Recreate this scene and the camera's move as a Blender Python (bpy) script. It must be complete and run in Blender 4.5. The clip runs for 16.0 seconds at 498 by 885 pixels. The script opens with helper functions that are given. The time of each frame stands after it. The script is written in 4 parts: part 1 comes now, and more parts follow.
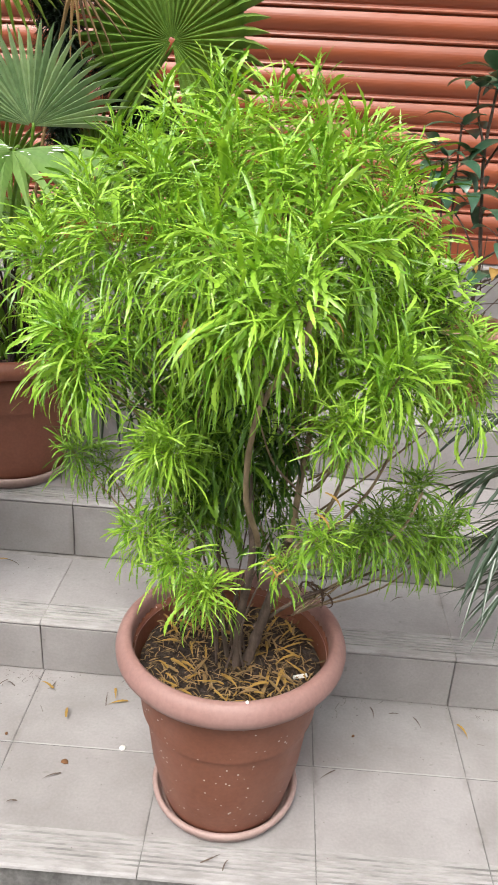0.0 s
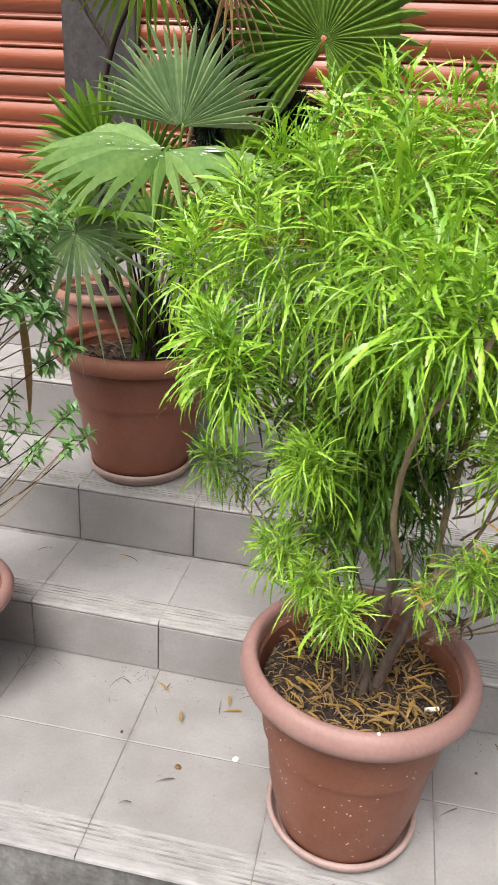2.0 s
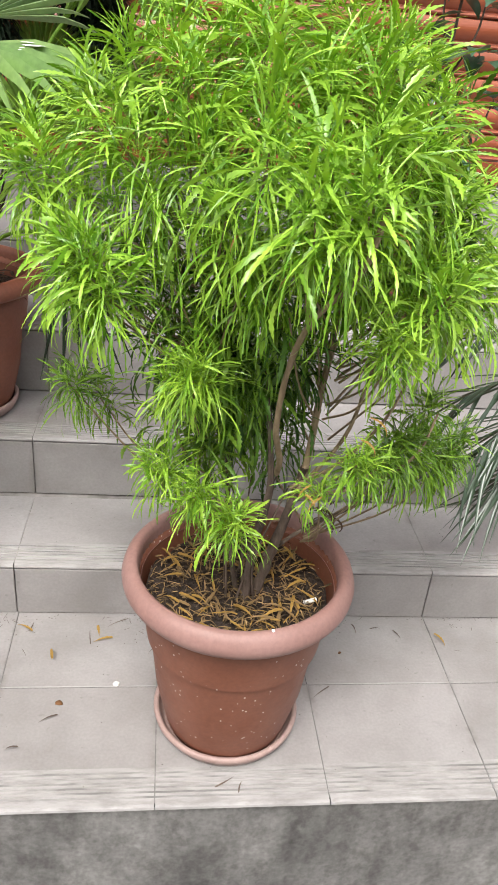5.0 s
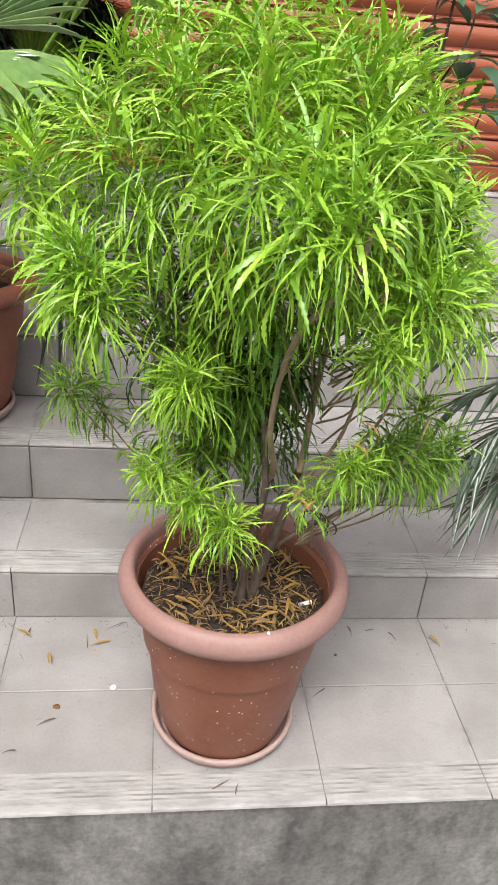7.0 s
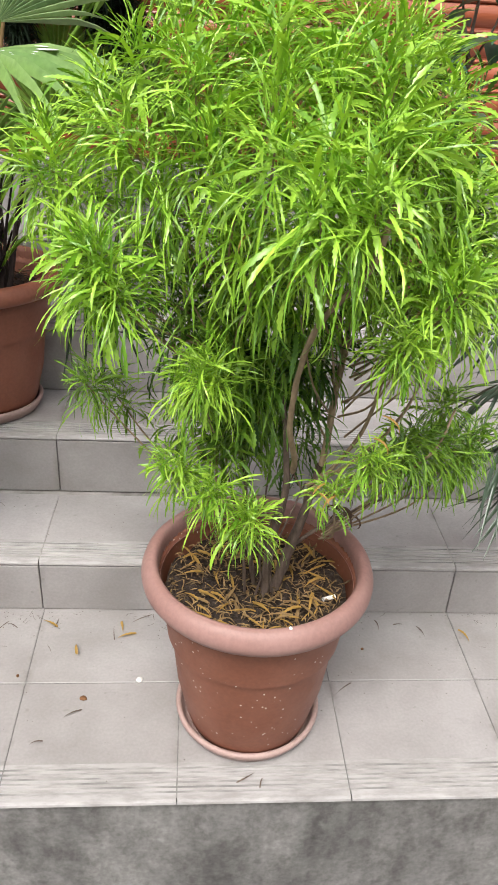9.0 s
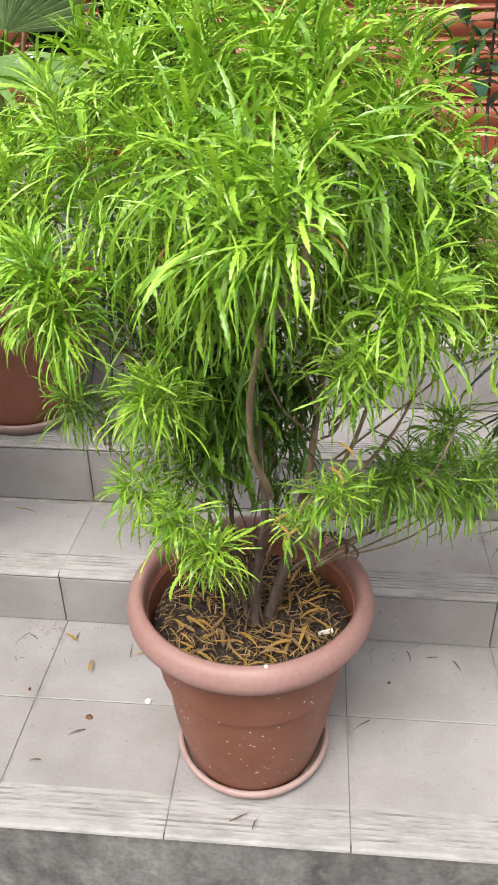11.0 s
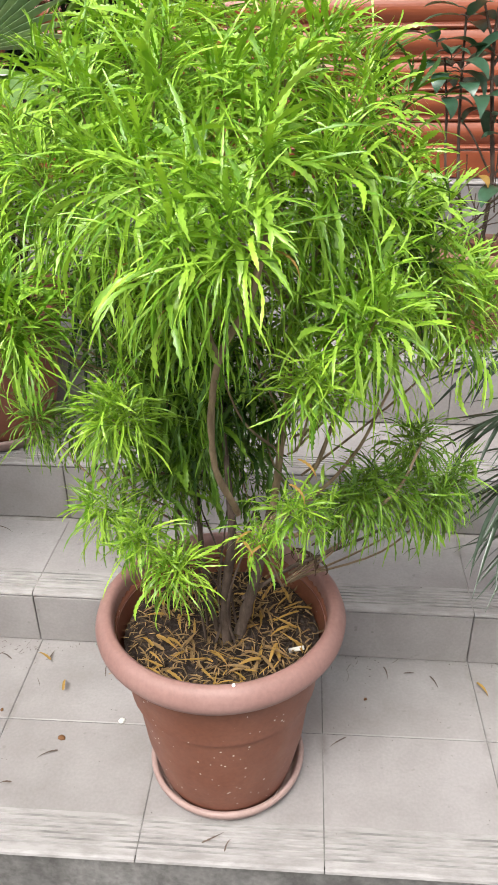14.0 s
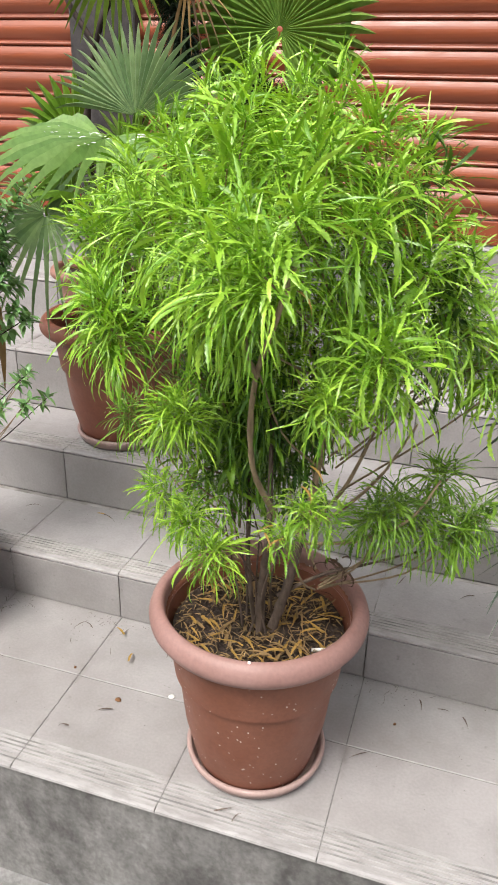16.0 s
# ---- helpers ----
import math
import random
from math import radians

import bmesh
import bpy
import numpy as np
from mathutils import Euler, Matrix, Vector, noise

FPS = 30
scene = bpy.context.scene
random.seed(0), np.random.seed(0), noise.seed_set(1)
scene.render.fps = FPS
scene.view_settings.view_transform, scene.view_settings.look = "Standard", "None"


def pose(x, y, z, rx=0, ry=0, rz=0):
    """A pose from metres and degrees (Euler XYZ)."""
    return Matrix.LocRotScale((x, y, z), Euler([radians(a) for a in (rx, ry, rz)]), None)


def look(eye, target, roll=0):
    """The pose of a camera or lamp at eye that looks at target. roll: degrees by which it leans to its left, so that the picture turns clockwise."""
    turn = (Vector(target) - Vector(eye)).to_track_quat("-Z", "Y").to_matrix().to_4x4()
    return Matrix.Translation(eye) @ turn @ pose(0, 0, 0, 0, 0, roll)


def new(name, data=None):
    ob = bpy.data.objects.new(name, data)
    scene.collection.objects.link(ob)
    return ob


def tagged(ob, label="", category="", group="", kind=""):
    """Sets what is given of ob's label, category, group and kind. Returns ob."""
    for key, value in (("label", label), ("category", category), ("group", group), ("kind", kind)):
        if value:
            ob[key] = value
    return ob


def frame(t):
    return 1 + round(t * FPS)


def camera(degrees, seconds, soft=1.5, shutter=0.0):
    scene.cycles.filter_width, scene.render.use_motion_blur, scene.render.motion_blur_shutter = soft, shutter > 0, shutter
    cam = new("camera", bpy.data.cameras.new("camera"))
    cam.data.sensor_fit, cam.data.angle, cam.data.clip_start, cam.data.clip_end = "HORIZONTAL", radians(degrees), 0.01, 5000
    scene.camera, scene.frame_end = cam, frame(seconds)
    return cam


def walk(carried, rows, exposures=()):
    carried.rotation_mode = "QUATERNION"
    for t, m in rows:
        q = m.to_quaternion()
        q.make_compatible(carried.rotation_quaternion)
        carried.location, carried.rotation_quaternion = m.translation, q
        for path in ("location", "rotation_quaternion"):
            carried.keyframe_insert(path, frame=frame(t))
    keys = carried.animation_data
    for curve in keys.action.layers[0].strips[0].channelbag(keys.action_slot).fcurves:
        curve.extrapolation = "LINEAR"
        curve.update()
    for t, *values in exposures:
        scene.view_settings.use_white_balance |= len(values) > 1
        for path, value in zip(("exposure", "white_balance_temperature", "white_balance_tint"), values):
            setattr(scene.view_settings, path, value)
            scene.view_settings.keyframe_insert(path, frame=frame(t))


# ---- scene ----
cam = camera(36.5, 16.0, 0.5, 0.4)
PATH = [
    (0, (-0.137, -1.241, 1.316), (-0.2, 0.586, 0.506), 3.1),
    (0.5, (-0.143, -1.246, 1.32), (-0.246, 0.582, 0.516), 3.0),
    (1, (-0.152, -1.241, 1.32), (-0.267, 0.59, 0.522), 3.2),
    (1.5, (-0.188, -1.219, 1.314), (-0.43, 0.588, 0.49), 2.9),
    (1.7, (-0.2, -1.212, 1.32), (-0.481, 0.589, 0.501), 2.9),
    (2, (-0.215, -1.196, 1.313), (-0.538, 0.598, 0.489), 3.0),
    (2.3, (-0.226, -1.175, 1.307), (-0.58, 0.615, 0.484), 1.9),
    (2.5, (-0.241, -1.152, 1.307), (-0.605, 0.661, 0.547), 1.6),
    (2.7, (-0.253, -1.13, 1.314), (-0.558, 0.7, 0.573), 1.5),
    (3, (-0.278, -1.097, 1.323), (-0.43, 0.768, 0.617), 2.1),
    (3.3, (-0.292, -1.066, 1.307), (-0.31, 0.797, 0.578), 2.2),
    (3.5, (-0.311, -1.044, 1.306), (-0.277, 0.771, 0.466), 3.3),
    (3.8, (-0.314, -1.08, 1.291), (-0.128, 0.71, 0.408), 4.0),
    (4, (-0.324, -1.109, 1.304), (-0.104, 0.678, 0.433), 4.9),
    (4.2, (-0.333, -1.139, 1.288), (-0.133, 0.618, 0.35), 5.5),
    (4.5, (-0.345, -1.187, 1.287), (-0.115, 0.548, 0.319), 5.5),
    (7, (-0.342, -1.207, 1.295), (-0.098, 0.53, 0.335), 5.1),
    (7.5, (-0.342, -1.206, 1.3), (-0.09, 0.539, 0.355), 5.2),
    (8, (-0.345, -1.203, 1.298), (-0.134, 0.538, 0.337), 5.0),
    (8.5, (-0.343, -1.208, 1.298), (-0.138, 0.522, 0.317), 4.4),
    (11, (-0.091, -1.101, 1.289), (-0.256, 0.625, 0.293), -1.0),
    (11.5, (-0.066, -1.108, 1.292), (-0.158, 0.649, 0.341), -0.8),
    (12, (-0.061, -1.112, 1.291), (-0.174, 0.646, 0.343), -1.5),
    (12.5, (-0.061, -1.105, 1.29), (-0.183, 0.643, 0.326), -1.4),
    (13, (-0.065, -1.099, 1.29), (-0.181, 0.654, 0.334), -1.1),
    (13.5, (-0.064, -1.099, 1.29), (-0.159, 0.658, 0.341), -0.9),
    (14, (-0.054, -1.091, 1.289), (-0.196, 0.655, 0.324), -1.0),
    (14.5, (-0.037, -1.104, 1.298), (-0.276, 0.657, 0.38), -1.1),
    (14.7, (-0.034, -1.119, 1.313), (-0.361, 0.628, 0.402), -1.4),
    (15, (-0.018, -1.146, 1.304), (-0.403, 0.612, 0.43), -0.8),
    (15.3, (0.026, -1.192, 1.314), (-0.403, 0.562, 0.459), 1.5),
    (15.5, (0.064, -1.207, 1.314), (-0.439, 0.527, 0.453), 1.2),
    (15.7, (0.09, -1.24, 1.319), (-0.416, 0.499, 0.475), 1.3),
    (16, (0.142, -1.255, 1.323), (-0.393, 0.474, 0.471), 1.5),
]
walk(cam, [(t, look(eye, target, roll)) for t, eye, target, roll in PATH])

# ---- light ----
world = bpy.data.worlds.new("sky")
scene.world = world
world.use_nodes = True
wn, wl = world.node_tree.nodes, world.node_tree.links
sky = wn.new("ShaderNodeTexSky")
sky.sky_type = "NISHITA"
sky.sun_disc = False
SUN_UP, SUN_ROUND = radians(58), radians(200)
sky.sun_elevation, sky.sun_rotation = SUN_UP, SUN_ROUND
sky.air_density, sky.dust_density = 1.0, 4.0
pale = wn.new("ShaderNodeHueSaturation")
pale.inputs["Saturation"].default_value = 0.22
wl.new(sky.outputs[0], pale.inputs["Color"])
wl.new(pale.outputs[0], wn["Background"].inputs["Color"])
wn["Background"].inputs["Strength"].default_value = 0.138
sun_data = bpy.data.lights.new("sun", "SUN")
sun_data.energy, sun_data.angle, sun_data.color = 1.4, radians(25), (1.0, 0.97, 0.92)
sun = new("sun", sun_data)
sun.matrix_world = look((-1.0, -2.6, 5.0), (0, 0, 0))
scene.view_settings.exposure = 1.16

# ---- materials ----


def material(name, rough=0.6, metal=0.0, spec=0.5):
    m = bpy.data.materials.new(name)
    m.use_nodes = True
    b = m.node_tree.nodes["Principled BSDF"]
    b.inputs["Roughness"].default_value, b.inputs["Metallic"].default_value = rough, metal
    b.inputs["Specular IOR Level"].default_value = spec
    return m, m.node_tree.nodes, m.node_tree.links, b


def noise_tex(n, l, scale, detail=4.0, coord="Object", stretch=(1, 1, 1), rough=0.55):
    c = n.new("ShaderNodeTexCoord")
    p = n.new("ShaderNodeMapping")
    p.inputs["Scale"].default_value = stretch
    t = n.new("ShaderNodeTexNoise")
    t.inputs["Scale"].default_value, t.inputs["Detail"].default_value, t.inputs["Roughness"].default_value = scale, detail, rough
    if coord == "World":
        g = n.new("ShaderNodeNewGeometry")
        l.new(g.outputs["Position"], p.inputs["Vector"])
    else:
        l.new(c.outputs[coord], p.inputs["Vector"])
    l.new(p.outputs[0], t.inputs["Vector"])
    return t.outputs["Fac"]


def ramp(n, l, fac, stops):
    r = n.new("ShaderNodeValToRGB")
    e = r.color_ramp.elements
    while len(e) < len(stops):
        e.new(0.5)
    for k, (pos, col) in zip(e, stops):
        k.position, k.color = pos, (*col, 1) if len(col) == 3 else col
    l.new(fac, r.inputs["Fac"])
    return r.outputs["Color"]


def mix(n, l, a, b, fac, mode="MIX"):
    x = n.new("ShaderNodeMix")
    x.data_type, x.blend_type = "RGBA", mode
    for sock, v in ((x.inputs[6], a), (x.inputs[7], b), (x.inputs[0], fac)):
        if isinstance(v, (int, float)):
            sock.default_value = v
        elif isinstance(v, tuple):
            sock.default_value = (*v, 1)
        else:
            l.new(v, sock)
    return x.outputs[2]


def bump(n, l, b, height, strength=0.3, distance=0.002):
    k = n.new("ShaderNodeBump")
    k.inputs["Strength"].default_value, k.inputs["Distance"].default_value = strength, distance
    l.new(height, k.inputs["Height"])
    l.new(k.outputs[0], b.inputs["Normal"])


def tile_material():
    m, n, l, b = material("grey_tile", 0.42, 0, 0.4)
    info = n.new("ShaderNodeObjectInfo")
    base = ramp(n, l, info.outputs["Random"], [(0, (0.292, 0.273, 0.266)), (1, (0.336, 0.316, 0.309))])
    dirt = ramp(n, l, noise_tex(n, l, 5, 6, "World"), [(0.36, (0.62, 0.60, 0.585)), (0.62, (1.03, 1.03, 1.03))])
    fine = ramp(n, l, noise_tex(n, l, 160, 3, "World"), [(0.3, (0.93, 0.93, 0.93)), (0.7, (1.04, 1.04, 1.04))])
    col = mix(n, l, mix(n, l, base, dirt, 0.55, "MULTIPLY"), fine, 1.0, "MULTIPLY")
    scuff = ramp(n, l, noise_tex(n, l, 14, 8, "World", (1, 2.2, 1), 0.7), [(0.57, (0, 0, 0)), (0.70, (1, 1, 1))])
    col = mix(n, l, col, (0.22, 0.21, 0.20), mix(n, l, (0, 0, 0), (0.4, 0.4, 0.4), scuff))
    # grime along the joints, in uneven patches
    g = n.new("ShaderNodeNewGeometry")
    xyz = n.new("ShaderNodeSeparateXYZ")
    l.new(g.outputs["Position"], xyz.inputs[0])
    fold = n.new("ShaderNodeMath")
    fold.operation = "PINGPONG"
    fold.inputs[1].default_value = 0.335 / 2
    l.new(xyz.outputs["X"], fold.inputs[0])
    near = ramp(n, l, fold.outputs[0], [(0.0, (1, 1, 1)), (0.016, (0, 0, 0))])
    patchy = ramp(n, l, noise_tex(n, l, 11, 6, "World", (1, 1, 0.4)), [(0.5, (0, 0, 0)), (0.68, (0.75, 0.75, 0.75))])
    col = mix(n, l, col, (0.13, 0.115, 0.105), mix(n, l, near, patchy, 1.0, "MULTIPLY"))
    spots = ramp(n, l, noise_tex(n, l, 48, 3, "World", (1, 1, 1), 0.4), [(0.70, (0, 0, 0)), (0.76, (0.6, 0.6, 0.6))])
    col = mix(n, l, col, (0.20, 0.185, 0.175), spots)
    l.new(col, b.inputs["Base Color"])
    l.new(ramp(n, l, noise_tex(n, l, 9, 5, "World"), [(0.3, (0.34, 0.34, 0.34)), (0.7, (0.55, 0.55, 0.55))]), b.inputs["Roughness"])
    bump(n, l, b, noise_tex(n, l, 220, 2, "World"), 0.12, 0.001)
    return m


def concrete_material(name, dark, light, scale=5):
    m, n, l, b = material(name, 0.85, 0, 0.3)
    a = ramp(n, l, noise_tex(n, l, scale, 9, "World", (1, 1, 0.6), 0.68), [(0.32, dark), (0.68, light)])
    streak = ramp(n, l, noise_tex(n, l, 9, 5, "World", (1, 1, 0.12)), [(0.4, (0.75, 0.75, 0.75)), (0.6, (1, 1, 1))])
    fine = ramp(n, l, noise_tex(n, l, 90, 4, "World"), [(0.3, (0.8, 0.8, 0.8)), (0.7, (1.1, 1.1, 1.1))])
    blot = ramp(n, l, noise_tex(n, l, 26, 8, "World", (1, 1, 0.7), 0.7), [(0.36, (0.62, 0.61, 0.60)), (0.56, (1.05, 1.05, 1.05))])
    l.new(mix(n, l, mix(n, l, mix(n, l, a, streak, 0.7, "MULTIPLY"), blot, 0.8, "MULTIPLY"), fine, 1.0, "MULTIPLY"), b.inputs["Base Color"])
    bump(n, l, b, noise_tex(n, l, 60, 8, "World"), 0.5, 0.004)
    return m


def grout_material():
    m, n, l, b = material("grout", 0.9)
    l.new(ramp(n, l, noise_tex(n, l, 12, 6, "World"), [(0.35, (0.16, 0.145, 0.133)), (0.65, (0.36, 0.335, 0.315))]), b.inputs["Base Color"])
    return m


def pot_material(name, base, dusty, specks):
    m, n, l, b = material(name, 0.5, 0, 0.4)
    a = ramp(n, l, noise_tex(n, l, 7, 6, "Object", (1, 1, 0.5)), [(0.35, base), (0.7, dusty)])
    fine = ramp(n, l, noise_tex(n, l, 130, 3), [(0.3, (0.9, 0.9, 0.9)), (0.7, (1.06, 1.06, 1.06))])
    col = mix(n, l, a, fine, 1.0, "MULTIPLY")
    if specks:
        c = n.new("ShaderNodeTexCoord")
        v = n.new("ShaderNodeTexVoronoi")
        v.inputs["Scale"].default_value = 62
        l.new(c.outputs["Object"], v.inputs["Vector"])
        near = ramp(n, l, v.outputs["Distance"], [(0.085, (1, 1, 1)), (0.13, (0, 0, 0))])
        some = ramp(n, l, noise_tex(n, l, 9, 2), [(0.44, (0, 0, 0)), (0.50, (1, 1, 1))])
        col = mix(n, l, col, (0.72, 0.66, 0.6), mix(n, l, near, some, 1.0, "MULTIPLY"))
    l.new(col, b.inputs["Base Color"])
    l.new(ramp(n, l, noise_tex(n, l, 11, 4), [(0.3, (0.42, 0.42, 0.42)), (0.7, (0.62, 0.62, 0.62))]), b.inputs["Roughness"])
    bump(n, l, b, noise_tex(n, l, 150, 2), 0.1, 0.001)
    return m


def leaf_material(name, a, c, rough=0.42, glow=0.35, spec=0.4):
    """A leaf that lets some light through; each leaf has its own tone."""
    m, n, l, b = material(name, rough, 0, spec)
    g = n.new("ShaderNodeNewGeometry")
    tone = ramp(n, l, g.outputs["Random Per Island"], [(0, a), (1, c)])
    patch = ramp(n, l, noise_tex(n, l, 60, 3), [(0.3, (0.8, 0.82, 0.75)), (0.7, (1.12, 1.1, 1.1))])
    col = mix(n, l, tone, patch, 1.0, "MULTIPLY")
    l.new(col, b.inputs["Base Color"])
    t = n.new("ShaderNodeBsdfTranslucent")
    l.new(mix(n, l, col, (1.25, 1.15, 0.6), 1.0, "MULTIPLY"), t.inputs["Color"])
    x = n.new("ShaderNodeMixShader")
    x.inputs["Fac"].default_value = glow
    l.new(b.outputs[0], x.inputs[1])
    l.new(t.outputs[0], x.inputs[2])
    l.new(x.outputs[0], n["Material Output"].inputs["Surface"])
    return m


def bark_material(name, dark, light):
    m, n, l, b = material(name, 0.9, 0, 0.2)
    l.new(ramp(n, l, noise_tex(n, l, 45, 7, "Object", (1, 1, 0.35), 0.7), [(0.3, dark), (0.7, light)]), b.inputs["Base Color"])
    bump(n, l, b, noise_tex(n, l, 90, 6, "Object", (1, 1, 0.3)), 0.8, 0.004)
    return m


def soil_material():
    m, n, l, b = material("soil", 0.95, 0, 0.2)
    l.new(ramp(n, l, noise_tex(n, l, 55, 9, "World", rough=0.75), [(0.3, (0.014, 0.010, 0.008)), (0.54, (0.045, 0.033, 0.027)), (0.76, (0.15, 0.11, 0.09))]), b.inputs["Base Color"])
    bump(n, l, b, noise_tex(n, l, 110, 8, "World"), 1.0, 0.008)
    return m


def shutter_material():
    m, n, l, b = material("red_oxide_paint", 0.38, 0, 0.5)
    info = n.new("ShaderNodeObjectInfo")
    base = ramp(n, l, info.outputs["Random"], [(0, (0.265, 0.066, 0.027)), (1, (0.305, 0.079, 0.033))])
    dust = ramp(n, l, noise_tex(n, l, 6, 6, "World", (0.4, 1, 3)), [(0.4, (0.86, 0.86, 0.88)), (0.65, (1.08, 1.08, 1.08))])
    l.new(mix(n, l, base, dust, 1.0, "MULTIPLY"), b.inputs["Base Color"])
    l.new(ramp(n, l, noise_tex(n, l, 15, 5, "World"), [(0.3, (0.3, 0.3, 0.3)), (0.7, (0.5, 0.5, 0.5))]), b.inputs["Roughness"])
    return m


def spot_material(name, colour, rough=0.7, vary=0.25):
    m, n, l, b = material(name, rough, 0, 0.3)
    lo, hi = tuple(c * (1 - vary) for c in colour), tuple(c * (1 + vary) for c in colour)
    l.new(ramp(n, l, noise_tex(n, l, 40, 5), [(0.3, lo), (0.7, hi)]), b.inputs["Base Color"])
    return m


def groove_material():
    m, n, l, b = material("groove_dirt", 0.85)
    l.new(ramp(n, l, noise_tex(n, l, 22, 6, "World", (0.5, 2, 1)), [(0.36, (0.16, 0.152, 0.145)), (0.60, (0.33, 0.312, 0.30))]), b.inputs["Base Color"])
    return m


def worn_material():
    """The worn, chalky nosing of a stair tile, streaked along its length."""
    m, n, l, b = material("worn_nosing", 0.6, 0, 0.3)
    pale = ramp(n, l, noise_tex(n, l, 7, 6, "World"), [(0.35, (0.29, 0.273, 0.265)), (0.62, (0.36, 0.343, 0.333))])
    streak = ramp(n, l, noise_tex(n, l, 30, 7, "World", (0.5, 1.8, 1), 0.7), [(0.38, (0.78, 0.77, 0.76)), (0.56, (1.05, 1.05, 1.05))])
    l.new(mix(n, l, pale, streak, 0.9, "MULTIPLY"), b.inputs["Base Color"])
    bump(n, l, b, noise_tex(n, l, 180, 3, "World"), 0.2, 0.001)
    return m


TILE, GROUT, GROOVE, WORN = tile_material(), grout_material(), groove_material(), worn_material()
CONCRETE = concrete_material("weathered_concrete", (0.11, 0.105, 0.10), (0.31, 0.30, 0.285), 6)
PAVING = concrete_material("ground_concrete", (0.16, 0.155, 0.15), (0.30, 0.29, 0.28), 3)
PILLAR_PAINT = concrete_material("dark_paint", (0.046, 0.040, 0.040), (0.070, 0.062, 0.060), 4)
WALL_PAINT = concrete_material("wall_paint", (0.42, 0.40, 0.38), (0.55, 0.53, 0.50), 3)
BLOCKING_WALL = concrete_material("blocking_wall", (0.2, 0.19, 0.175), (0.32, 0.30, 0.28), 2)
SHUTTER = shutter_material()
POT = pot_material("terracotta_plastic", (0.19, 0.066, 0.036), (0.245, 0.095, 0.058), True)
POT_PLAIN = pot_material("terracotta_plastic_plain", (0.205, 0.068, 0.038), (0.25, 0.094, 0.057), False)
RIM = pot_material("terracotta_faded", (0.275, 0.15, 0.128), (0.33, 0.195, 0.172), False)
SAUCER = pot_material("saucer_faded", (0.32, 0.215, 0.19), (0.40, 0.285, 0.255), False)
PALE_POT = pot_material("terracotta_pale", (0.27, 0.13, 0.095), (0.33, 0.175, 0.13), False)
SOIL = soil_material()
LIME = leaf_material("lime_leaf", (0.12, 0.29, 0.016), (0.43, 0.68, 0.078), 0.33, 0.24, 0.55)
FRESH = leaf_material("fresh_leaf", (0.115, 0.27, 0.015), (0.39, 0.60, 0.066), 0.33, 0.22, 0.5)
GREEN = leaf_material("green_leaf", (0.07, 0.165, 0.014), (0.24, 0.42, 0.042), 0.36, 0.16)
# older leaf green, made darker to paint in the shade between the shoots
OLD_SHADED = leaf_material("old_shaded_leaf", (0.03, 0.085, 0.012), (0.11, 0.22, 0.03), 0.5, 0.2)
YELLOW = leaf_material("yellow_leaf", (0.20, 0.105, 0.022), (0.46, 0.29, 0.075), 0.65, 0.2)
DRY = leaf_material("dry_leaf", (0.05, 0.032, 0.019), (0.36, 0.225, 0.095), 0.8, 0.1)
LITTER = leaf_material("litter", (0.03, 0.02, 0.013), (0.34, 0.22, 0.10), 0.85, 0.05)
WITHERED = leaf_material("withered_leaf", (0.035, 0.022, 0.015), (0.13, 0.08, 0.052), 0.85, 0.05)
PALM = leaf_material("palm_leaf", (0.125, 0.235, 0.042), (0.21, 0.35, 0.07), 0.34, 0.3)
PALM_LIGHT = leaf_material("palm_leaf_light", (0.18, 0.33, 0.09), (0.30, 0.46, 0.16), 0.33, 0.35, 0.6)
PALM_GREY = leaf_material("palm_leaf_grey", (0.145, 0.24, 0.11), (0.31, 0.42, 0.215), 0.32, 0.24, 0.6)
PALM_FRESH = leaf_material("palm_leaf_fresh", (0.10, 0.21, 0.018), (0.17, 0.31, 0.03), 0.4, 0.3)
PALM_OLIVE = leaf_material("palm_leaf_olive", (0.11, 0.18, 0.022), (0.21, 0.31, 0.05), 0.4, 0.38)
BUSH = leaf_material("bush_leaf", (0.095, 0.23, 0.075), (0.28, 0.47, 0.19), 0.33, 0.22)
BROAD = leaf_material("broad_leaf", (0.026, 0.075, 0.042), (0.062, 0.14, 0.085), 0.32, 0.12, 0.6)
FROND = leaf_material("feather_leaf", (0.018, 0.036, 0.018), (0.062, 0.10, 0.06), 0.28, 0.1, 0.6)
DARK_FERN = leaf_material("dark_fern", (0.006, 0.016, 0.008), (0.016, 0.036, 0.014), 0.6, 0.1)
BARK = bark_material("bark", (0.052, 0.038, 0.03), (0.19, 0.14, 0.11))
TWIG = bark_material("twig", (0.17, 0.12, 0.075), (0.36, 0.27, 0.17))
DARK_BARK = bark_material("dark_bark", (0.02, 0.015, 0.014), (0.07, 0.05, 0.045))
WHITE = spot_material("white_chip", (0.78, 0.76, 0.72))
FINE_DIRT = spot_material("fine_dirt", (0.12, 0.10, 0.085), 0.9, 0.4)
BROWN = spot_material("brown_chip", (0.16, 0.075, 0.03))

# ---- building helpers ----


def mesh_of(name, verts, faces, mat, smooth=False):
    me = bpy.data.meshes.new(name)
    me.from_pydata([tuple(v) for v in verts], [], faces)
    me.materials.append(mat)
    if smooth:
        me.polygons.foreach_set("use_smooth", [True] * len(me.polygons))
    me.update()
    return me


def part(name, me, parent=None, label="", at=None):
    ob = new(name, me)
    if parent:
        ob.parent = parent
    if at is not None:
        ob.matrix_basis = at
    return tagged(ob, label)


